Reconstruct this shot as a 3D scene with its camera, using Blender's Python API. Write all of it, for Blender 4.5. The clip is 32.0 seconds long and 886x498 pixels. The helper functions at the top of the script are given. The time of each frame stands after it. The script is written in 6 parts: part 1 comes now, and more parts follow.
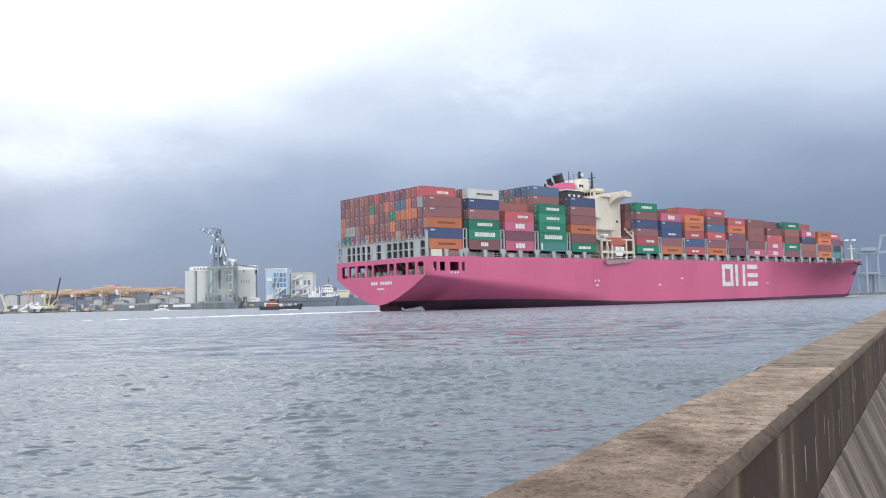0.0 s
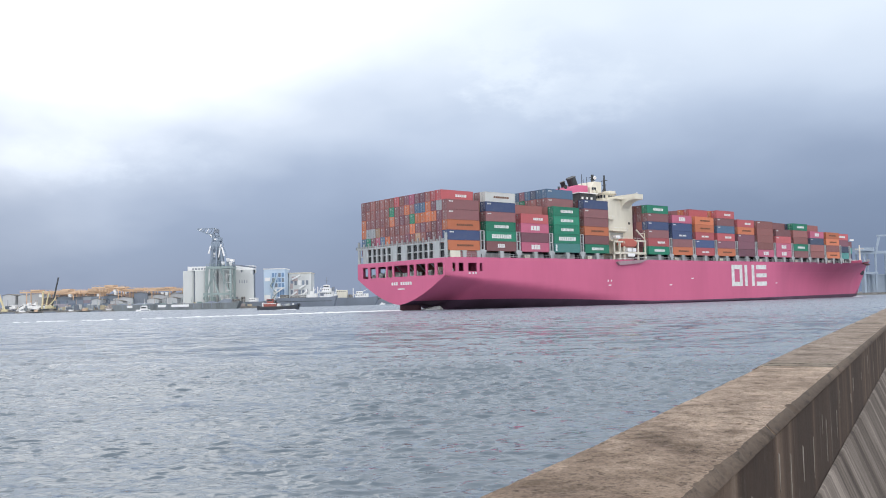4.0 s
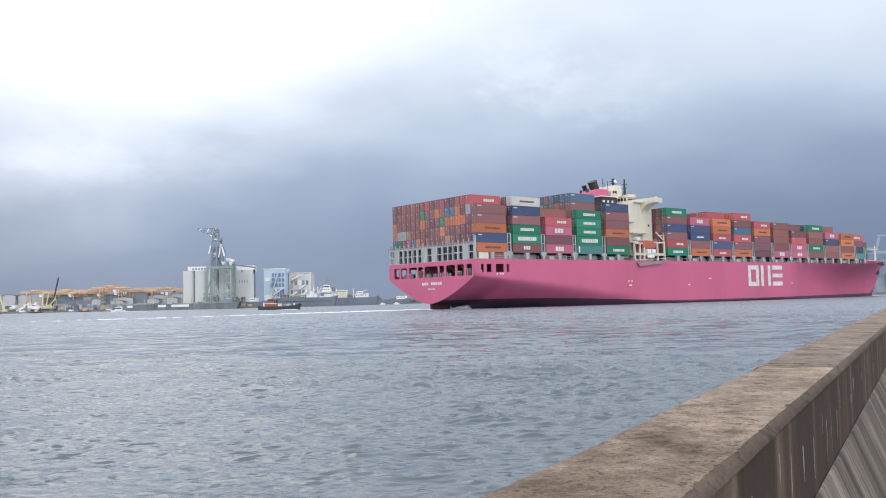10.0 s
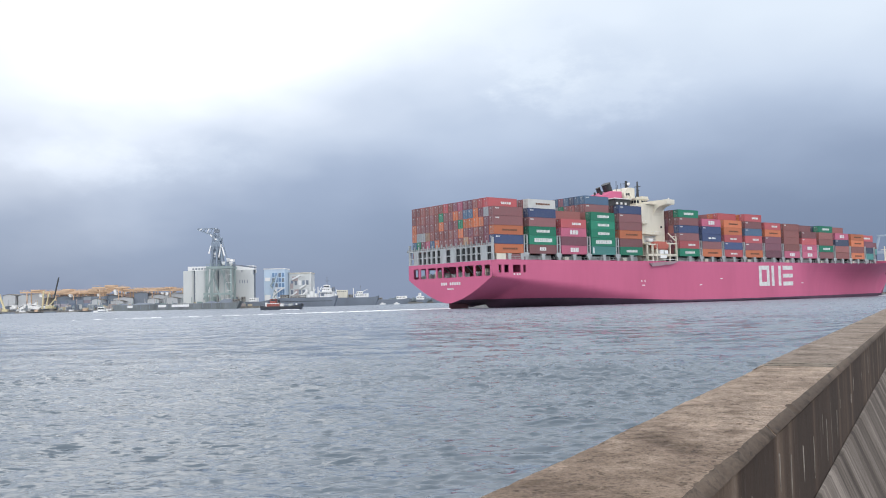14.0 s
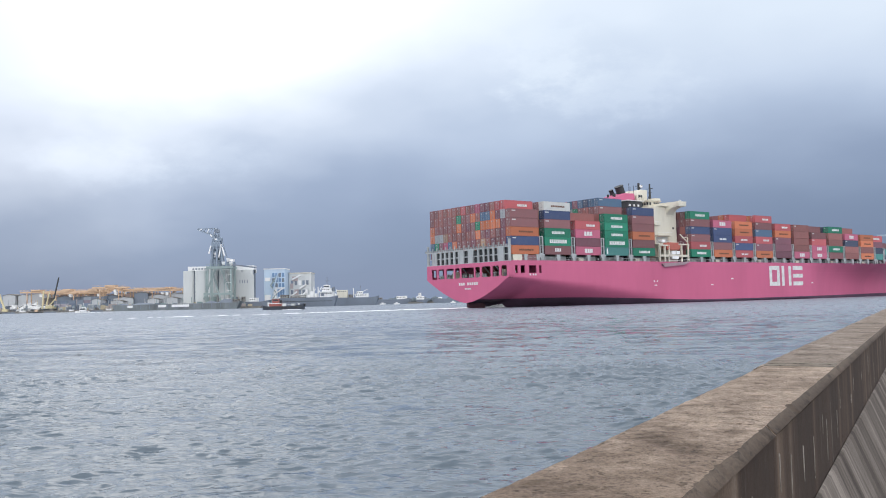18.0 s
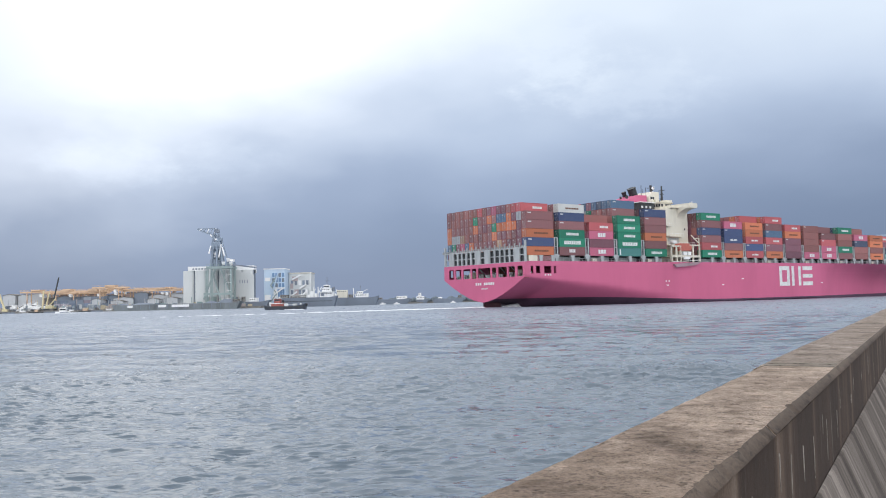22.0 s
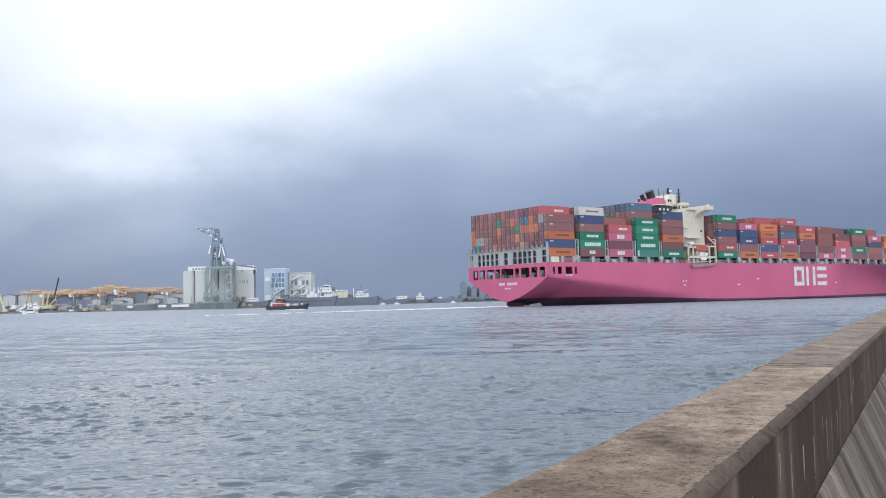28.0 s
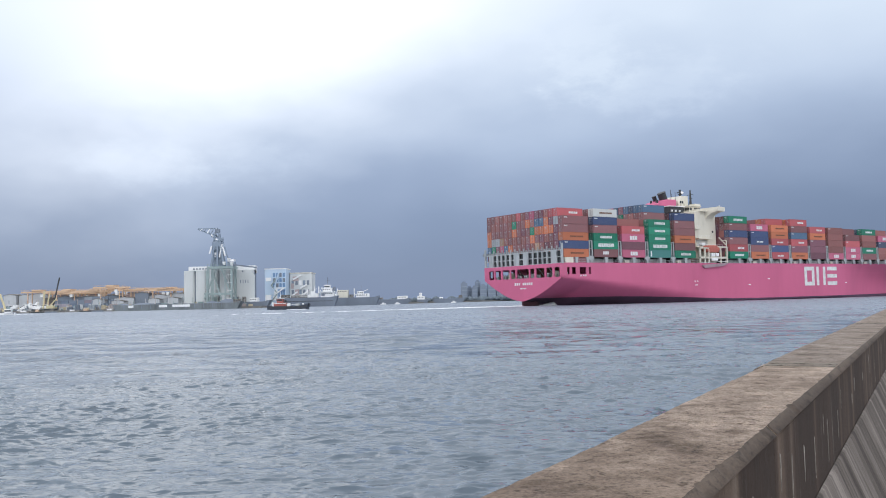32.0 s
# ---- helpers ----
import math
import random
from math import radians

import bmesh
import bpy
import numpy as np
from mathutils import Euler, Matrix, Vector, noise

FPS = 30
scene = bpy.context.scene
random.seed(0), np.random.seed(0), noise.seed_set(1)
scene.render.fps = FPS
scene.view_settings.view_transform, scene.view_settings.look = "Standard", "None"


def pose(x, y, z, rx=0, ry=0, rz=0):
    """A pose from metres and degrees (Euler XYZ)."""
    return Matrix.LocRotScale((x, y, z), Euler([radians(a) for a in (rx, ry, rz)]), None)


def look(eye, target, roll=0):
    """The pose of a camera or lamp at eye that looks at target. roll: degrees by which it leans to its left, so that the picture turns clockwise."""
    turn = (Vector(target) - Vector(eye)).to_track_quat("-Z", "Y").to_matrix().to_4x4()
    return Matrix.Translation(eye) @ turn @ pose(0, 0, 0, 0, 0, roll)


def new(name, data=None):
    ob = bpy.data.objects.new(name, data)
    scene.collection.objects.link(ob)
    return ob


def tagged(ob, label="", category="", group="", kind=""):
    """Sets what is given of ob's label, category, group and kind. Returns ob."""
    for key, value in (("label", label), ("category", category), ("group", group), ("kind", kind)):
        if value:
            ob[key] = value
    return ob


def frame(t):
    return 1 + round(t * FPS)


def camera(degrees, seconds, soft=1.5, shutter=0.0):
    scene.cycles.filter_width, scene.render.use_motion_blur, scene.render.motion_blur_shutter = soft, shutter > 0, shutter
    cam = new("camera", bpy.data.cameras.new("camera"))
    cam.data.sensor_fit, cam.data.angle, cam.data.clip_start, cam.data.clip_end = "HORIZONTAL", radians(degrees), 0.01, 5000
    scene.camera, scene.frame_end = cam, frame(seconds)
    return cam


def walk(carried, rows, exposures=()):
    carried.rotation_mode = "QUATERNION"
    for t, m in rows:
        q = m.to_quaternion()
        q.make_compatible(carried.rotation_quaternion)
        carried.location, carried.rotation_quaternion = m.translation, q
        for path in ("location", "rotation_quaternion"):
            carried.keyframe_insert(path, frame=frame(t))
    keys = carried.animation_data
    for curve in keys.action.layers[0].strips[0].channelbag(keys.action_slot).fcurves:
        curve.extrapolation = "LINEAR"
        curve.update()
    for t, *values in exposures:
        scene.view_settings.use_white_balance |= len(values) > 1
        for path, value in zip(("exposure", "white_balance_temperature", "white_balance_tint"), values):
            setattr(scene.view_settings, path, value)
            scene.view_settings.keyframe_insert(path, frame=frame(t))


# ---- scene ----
cam = camera(55.0, 32.0, soft=1.0)
EYE = (0.0, 0.0, 2.9)


def aim(turn):
    """The held camera: 3.4 degrees up, leaning 1.3 degrees, turned a little to one side."""
    a, b = radians(3.437), radians(turn)
    return look(EYE, (100 * math.sin(b) * math.cos(a), 100 * math.cos(b) * math.cos(a), EYE[2] + 100 * math.sin(a)), -1.272)


walk(cam, [(0.0, aim(-0.10)), (2.4, aim(-0.10)), (3.4, aim(0.015)), (5.5, aim(0.02)), (16.0, aim(0.0)), (28.0, aim(0.0)),
           (29.2, aim(-0.04)), (32.0, aim(-0.045))],
     exposures=[(0.0, 0.0, 6420, 10), (3.5, 0.0, 6420, 10), (10.0, -0.06, 6430, 10), (14.0, -0.07, 6390, 10), (17.0, -0.10, 6330, 10), (24.0, -0.08, 6280, 10), (32.0, -0.18, 6150, 10)])

# ---- light: an overcast sky, brightest where the sun stands behind the cloud ----
world = bpy.data.worlds.new("sky")
scene.world = world
world.use_nodes = True
wn = world.node_tree
sky = wn.nodes.new("ShaderNodeTexSky")
sky.sky_type, sky.sun_disc = "NISHITA", False
sky.sun_elevation, sky.sun_rotation = radians(38), radians(-24)
wn.links.new(sky.outputs[0], wn.nodes["Background"].inputs[0])
wn.nodes["Background"].inputs[1].default_value = 0.08

sun = new("sun", bpy.data.lights.new("sun", "SUN"))
sun.data.energy, sun.data.angle, sun.data.color = 3.0, radians(20), (1.0, 0.95, 0.88)
sun_way = Vector((math.sin(radians(-24)) * math.cos(radians(38)), math.cos(radians(-24)) * math.cos(radians(38)), math.sin(radians(38))))
sun.matrix_world = look(sun_way * 100, (0, 0, 0))

# ---- materials ----


def nodes_of(name):
    m = bpy.data.materials.new(name)
    m.use_nodes = True
    t = m.node_tree
    return m, t, t.nodes["Principled BSDF"]


def link(t, a, b):
    t.links.new(a, b)


def noise_node(t, scale, detail=6.0, rough=0.55, vec=None):
    n = t.nodes.new("ShaderNodeTexNoise")
    n.inputs["Scale"].default_value, n.inputs["Detail"].default_value, n.inputs["Roughness"].default_value = scale, detail, rough
    if vec is not None:
        link(t, vec, n.inputs["Vector"])
    return n.outputs["Fac"]


def ramp(t, fac, stops):
    r = t.nodes.new("ShaderNodeValToRGB")
    el = r.color_ramp.elements
    while len(el) < len(stops):
        el.new(0.5)
    for e, (p, c) in zip(el, stops):
        e.position, e.color = p, (*c, 1) if len(c) == 3 else c
    link(t, fac, r.inputs[0])
    return r.outputs[0]


def scaled(t, vec, s):
    n = t.nodes.new("ShaderNodeMapping")
    n.inputs["Scale"].default_value = s
    link(t, vec, n.inputs["Vector"])
    return n.outputs[0]


def coords(t, which="Object"):
    return t.nodes.new("ShaderNodeTexCoord").outputs[which]


def calc(t, op, a, b):
    n = t.nodes.new("ShaderNodeMath")
    n.operation = op
    for k, v in enumerate((a, b)):
        if isinstance(v, (int, float)):
            n.inputs[k].default_value = v
        else:
            link(t, v, n.inputs[k])
    return n.outputs[0]


def mixed(t, fac, a, b, mode="MIX"):
    n = t.nodes.new("ShaderNodeMix")
    n.data_type, n.blend_type = "RGBA", mode
    for k, v in ((0, fac), (6, a), (7, b)):
        if isinstance(v, (int, float)):
            n.inputs[k].default_value = v
        elif isinstance(v, tuple):
            n.inputs[k].default_value = (*v, 1)
        else:
            link(t, v, n.inputs[k])
    return n.outputs[2]


def bumped(t, b, height, strength, dist):
    n = t.nodes.new("ShaderNodeBump")
    n.inputs["Strength"].default_value, n.inputs["Distance"].default_value = strength, dist
    link(t, height, n.inputs["Height"])
    link(t, n.outputs[0], b.inputs["Normal"])


def paint(name, c, rough=0.5, metal=0.0, wear=0.25, scale=0.6, streaks=False):
    """Weathered paint: two scales of fading, and rain streaks if asked."""
    m, t, b = nodes_of(name)
    v = coords(t)
    big = noise_node(t, scale, 5, 0.6, scaled(t, v, (1, 1, 0.25)) if streaks else v)
    fine = noise_node(t, scale * 9, 4, 0.6, scaled(t, v, (1, 1, 0.12)) if streaks else v)
    dark = tuple(x * (1 - wear) for x in c)
    light = tuple(min(1, x * (1 + wear * 0.5) + 0.02 * wear) for x in c)
    base = ramp(t, big, [(0.3, dark), (0.52, c), (0.75, light)])
    link(t, mixed(t, 0.35 * wear, base, ramp(t, fine, [(0.35, tuple(x * 0.4 for x in c)), (0.6, c)])), b.inputs["Base Color"])
    b.inputs["Roughness"].default_value, b.inputs["Metallic"].default_value = rough, metal
    bumped(t, b, fine, 0.12, 0.02)
    return m


def container_paint(name, c):
    """Corrugated steel: ribs across the long side, faded paint, a little rust, each box its own shade."""
    m, t, b = nodes_of(name)
    v = coords(t)
    info = t.nodes.new("ShaderNodeObjectInfo")
    w = t.nodes.new("ShaderNodeTexWave")
    w.wave_type, w.bands_direction = "BANDS", "X"
    w.inputs["Scale"].default_value, w.inputs["Distortion"].default_value = 1.1, 0.0
    link(t, v, w.inputs["Vector"])
    big = noise_node(t, 0.5, 5, 0.65, v)
    shade = ramp(t, info.outputs["Random"], [(0.0, tuple(x * 0.74 for x in c)), (0.5, c), (1.0, tuple(min(1, x * 1.2 + 0.01) for x in c))])
    worn = mixed(t, ramp(t, big, [(0.45, (0, 0, 0)), (0.8, (0.5, 0.5, 0.5))]), shade, tuple(0.6 * x + 0.05 for x in c))
    rust = ramp(t, noise_node(t, 1.7, 6, 0.7, v), [(0.66, (0, 0, 0)), (0.74, (0.6, 0.6, 0.6))])
    link(t, mixed(t, rust, worn, (0.16, 0.07, 0.035)), b.inputs["Base Color"])
    b.inputs["Roughness"].default_value = 0.55
    bumped(t, b, w.outputs["Fac"], 0.5, 0.03)
    return m


def sky_cloud():
    m = bpy.data.materials.new("cloud_cover")
    m.use_nodes = True
    t = m.node_tree
    t.nodes.clear()
    out, mix = t.nodes.new("ShaderNodeOutputMaterial"), t.nodes.new("ShaderNodeMixShader")
    em, tr = t.nodes.new("ShaderNodeEmission"), t.nodes.new("ShaderNodeBsdfTransparent")
    v = scaled(t, coords(t), (1 / 4600, 1 / 4600, 1 / 4600))
    sep = t.nodes.new("ShaderNodeSeparateXYZ")
    link(t, v, sep.inputs[0])
    flat = scaled(t, v, (1.0, 1.0, 2.0))
    n1 = noise_node(t, 3.6, 2, 0.45, flat)
    n2 = noise_node(t, 8.0, 3, 0.5, flat)
    n3 = noise_node(t, 26.0, 4, 0.6, scaled(t, v, (1.0, 1.0, 2.0)))
    sway = calc(t, "ADD", calc(t, "MULTIPLY", calc(t, "SUBTRACT", n1, 0.5), 0.15), calc(t, "MULTIPLY", calc(t, "SUBTRACT", n2, 0.5), 0.065))
    sway = calc(t, "ADD", sway, calc(t, "MULTIPLY", calc(t, "SUBTRACT", n3, 0.5), 0.006))
    high = calc(t, "ADD", sep.outputs[2], calc(t, "MULTIPLY", sway, 0.6))
    # the cover is thinner towards the sun's side
    high = calc(t, "ADD", high, calc(t, "MULTIPLY", ramp(t, calc(t, "ADD", sep.outputs[0], 1.0), [(0.53, (0, 0, 0)), (0.62, (1, 1, 1)), (0.70, (0.62, 0.62, 0.62)), (0.88, (0, 0, 0))]), 0.044))
    # pale puffs of cloud before the cover
    for px, pz, wx, wz, lift in ((-0.42, 0.155, 0.085, 0.036, 0.045), (-0.30, 0.165, 0.07, 0.032, 0.028), (0.07, 0.268, 0.075, 0.05, 0.034), (0.14, 0.235, 0.13, 0.045, 0.026)):
        dx, dz = calc(t, "DIVIDE", calc(t, "SUBTRACT", sep.outputs[0], px), wx), calc(t, "DIVIDE", calc(t, "SUBTRACT", sep.outputs[2], pz), wz)
        d = calc(t, "ADD", calc(t, "MULTIPLY", dx, dx), calc(t, "MULTIPLY", dz, dz))
        d = calc(t, "ADD", d, calc(t, "MULTIPLY", calc(t, "SUBTRACT", n3, 0.5), 2.2))
        high = calc(t, "ADD", high, calc(t, "MULTIPLY", ramp(t, d, [(0.0, (1, 1, 1)), (0.3, (0.6, 0.6, 0.6)), (0.6, (0.22, 0.22, 0.22)), (1.0, (0, 0, 0))]), lift))
    col = ramp(t, high, [(0.0, (0.24, 0.312, 0.462)), (0.05, (0.25, 0.322, 0.472)), (0.10, (0.302, 0.38, 0.538)), (0.15, (0.39, 0.475, 0.64)), (0.20, (0.53, 0.625, 0.79)),
                         (0.25, (0.69, 0.785, 0.93)), (0.31, (0.84, 0.93, 1.04)), (0.60, (0.95, 1.0, 1.06)), (1.0, (0.95, 1.0, 1.06))])
    # the heavier bank low over the sea
    bank = mixed(t, 1.0, ramp(t, sep.outputs[0], [(0.08, (0, 0, 0)), (0.36, (1, 1, 1))]), ramp(t, high, [(0.11, (1, 1, 1)), (0.23, (0, 0, 0))]), "MULTIPLY")
    col = mixed(t, bank, col, mixed(t, 1.0, col, (0.75, 0.77, 0.80), "MULTIPLY"))
    # the bright break in the cloud: up and towards the sun's side
    slope = calc(t, "ADD", calc(t, "SUBTRACT", sep.outputs[2], calc(t, "MULTIPLY", sep.outputs[0], 0.42)), calc(t, "MULTIPLY", sway, 1.15))
    glow = ramp(t, slope, [(0.0, (0, 0, 0)), (0.22, (0, 0, 0)), (0.29, (0.16, 0.16, 0.16)), (0.34, (0.48, 0.48, 0.48)), (0.40, (1, 1, 1)), (1.0, (1, 1, 1))])
    ahead = ramp(t, calc(t, "ADD", calc(t, "MULTIPLY", sep.outputs[1], 0.5), 0.5), [(0.5, (0.25, 0.25, 0.25)), (0.85, (1, 1, 1))])
    edge = ramp(t, calc(t, "ADD", sep.outputs[0], 1.0), [(0.42, (0.2, 0.2, 0.2)), (0.58, (1, 1, 1))])
    glow = mixed(t, 1.0, glow, edge, "MULTIPLY")
    col = mixed(t, mixed(t, 1.0, glow, ahead, "MULTIPLY"), col, (1.24, 1.28, 1.34))
    # added glow in the unseen sky behind the watcher, lighting the near faces
    thin = ramp(t, calc(t, "ADD", calc(t, "MULTIPLY", sep.outputs[1], 0.5), 0.5), [(0.0, (1, 1, 1)), (0.35, (0.9, 0.9, 0.9)), (0.62, (0, 0, 0))])
    link(t, mixed(t, thin, col, mixed(t, 0.8, col, (2.3, 2.3, 2.3))), em.inputs[0])
    mix.inputs[0].default_value = 0.95
    link(t, tr.outputs[0], mix.inputs[1])
    link(t, em.outputs[0], mix.inputs[2])
    link(t, mix.outputs[0], out.inputs[0])
    return m


def water_material():
    m, t, b = nodes_of("sea_water")
    v = coords(t)

    def crests(scale, stretch, detail):
        n = noise_node(t, scale, detail, 0.45, scaled(t, v, stretch))
        return calc(t, "POWER", calc(t, "MULTIPLY", n, 1.4), 2.2)
    n1 = noise_node(t, 0.45, 3, 0.5, scaled(t, v, (0.8, 1.4, 1)))
    n0 = crests(0.16, (0.7, 1.1, 1), 2)
    nm = crests(0.5, (0.75, 1.1, 1), 2)
    n2 = crests(1.5, (0.75, 1.1, 1), 1)
    n3 = crests(3.8, (0.8, 1.15, 1), 1)
    n4 = noise_node(t, 9.0, 3, 0.6, v)
    n5 = crests(6.5, (0.7, 1.2, 1), 1)
    gust = ramp(t, noise_node(t, 0.035, 4, 0.6, scaled(t, v, (0.5, 1.5, 1))), [(0.35, (0.35, 0.35, 0.35)), (0.62, (1, 1, 1))])
    h = calc(t, "ADD", calc(t, "MULTIPLY", n2, 0.05), calc(t, "ADD", calc(t, "MULTIPLY", n3, 0.06), calc(t, "ADD", calc(t, "MULTIPLY", n4, 0.015), calc(t, "MULTIPLY", n5, 0.042))))
    h = calc(t, "ADD", h, calc(t, "ADD", calc(t, "MULTIPLY", nm, 0.4), calc(t, "MULTIPLY", n0, 0.8)))
    h = calc(t, "ADD", calc(t, "MULTIPLY", h, gust), calc(t, "MULTIPLY", n1, 0.2))
    # long low ridges left by passing hulls, broken into stretches
    line = calc(t, "ABSOLUTE", calc(t, "SUBTRACT", noise_node(t, 0.055, 2, 0.4, scaled(t, v, (0.22, 1.5, 1))), 0.5), 0.0)
    line = ramp(t, line, [(0.0, (1, 1, 1)), (0.012, (0.75, 0.75, 0.75)), (0.04, (0, 0, 0))])
    stretch = ramp(t, noise_node(t, 0.05, 2, 0.5, scaled(t, v, (0.6, 1.0, 1))), [(0.45, (0, 0, 0)), (0.6, (1, 1, 1))])
    sep = t.nodes.new("ShaderNodeSeparateXYZ")
    link(t, v, sep.inputs[0])
    stretch = calc(t, "MULTIPLY", stretch, ramp(t, calc(t, "MULTIPLY", sep.outputs[1], 0.004), [(0.12, (0, 0, 0)), (0.26, (1, 1, 1))]))
    h = calc(t, "ADD", h, calc(t, "MULTIPLY", calc(t, "MULTIPLY", line, stretch), 1.4))
    chop = calc(t, "MULTIPLY", crests(0.20, (0.5, 1.25, 1), 2), ramp(t, calc(t, "MULTIPLY", sep.outputs[1], 0.004), [(0.13, (0, 0, 0)), (0.30, (1, 1, 1))]))
    h = calc(t, "ADD", h, calc(t, "MULTIPLY", chop, 2.4))
    patch = noise_node(t, 0.02, 4, 0.6, scaled(t, v, (0.5, 1.6, 1)))
    # base darker below the wall; brightness of the far water painted in further out
    far_lift = ramp(t, calc(t, "MULTIPLY", sep.outputs[1], 0.004), [(0.1, (0, 0, 0)), (0.6, (1, 1, 1))])
    link(t, mixed(t, far_lift, ramp(t, patch, [(0.3, (0.078, 0.106, 0.136)), (0.7, (0.100, 0.130, 0.160))]), ramp(t, patch, [(0.3, (0.178, 0.210, 0.262)), (0.7, (0.220, 0.254, 0.308))])), b.inputs["Base Color"])
    # open water is rougher than the sheltered strip below the wall, and gusts streak it
    far_out = ramp(t, calc(t, "MULTIPLY", sep.outputs[1], 0.004), [(0.04, (0.06, 0.06, 0.06)), (0.12, (0.08, 0.08, 0.08)), (0.24, (0.13, 0.13, 0.13)), (0.5, (0.33, 0.33, 0.33)), (0.95, (0.48, 0.48, 0.48))])
    paws = noise_node(t, 0.30, 3, 0.6, scaled(t, v, (0.25, 0.55, 1)))
    flecks = ramp(t, noise_node(t, 0.9, 5, 0.7, scaled(t, v, (0.8, 0.3, 1))), [(0.38, (0.5, 0.5, 0.5)), (0.62, (1.3, 1.3, 1.3))])
    far_out = calc(t, "MULTIPLY", far_out, ramp(t, paws, [(0.36, (0.7, 0.7, 0.7)), (0.6, (1.12, 1.12, 1.12))]))
    link(t, calc(t, "MULTIPLY", far_out, flecks), b.inputs["Roughness"])
    b.inputs["IOR"].default_value = 1.55
    bumped(t, b, h, 1.0, 0.4)
    return m


def concrete(name, light, dark, stain=0.6, streaks=False, stretch=(1, 1, 1)):
    m, t, b = nodes_of(name)
    v = scaled(t, coords(t), stretch)
    big = noise_node(t, 1.0, 7, 0.62, scaled(t, v, (1, 1, 0.2)) if streaks else v)
    mid = noise_node(t, 6.5, 6, 0.65, scaled(t, v, (1, 1, 0.07)) if streaks else v)
    fine = noise_node(t, 60, 5, 0.7, v)
    base = ramp(t, big, [(0.38, dark), (0.62, light)])
    base = mixed(t, stain, base, ramp(t, mid, [(0.3, tuple(x * 0.55 for x in dark)), (0.5, tuple(0.5 * (x + y) for x, y in zip(light, dark))), (0.68, light)]))
    base = mixed(t, 0.5, base, mixed(t, 1.0, base, ramp(t, fine, [(0.3, (0.45, 0.45, 0.45)), (0.6, (1.1, 1.1, 1.1))]), "MULTIPLY"))
    dirt = ramp(t, noise_node(t, 0.75, 4, 0.6, v), [(0.42, (0.42, 0.36, 0.31)), (0.56, (1, 1, 1))])
    base = mixed(t, stain, base, mixed(t, 1.0, base, dirt, "MULTIPLY"))
    pits = ramp(t, noise_node(t, 17, 6, 0.75, v), [(0.36, (0.22, 0.2, 0.18)), (0.47, (1, 1, 1))])
    base = mixed(t, 0.8, base, mixed(t, 1.0, base, pits, "MULTIPLY"))
    link(t, base, b.inputs["Base Color"])
    b.inputs["Roughness"].default_value = 0.92
    bumped(t, b, calc(t, "ADD", calc(t, "MULTIPLY", fine, 0.5), mid), 0.35, 0.012)
    return m


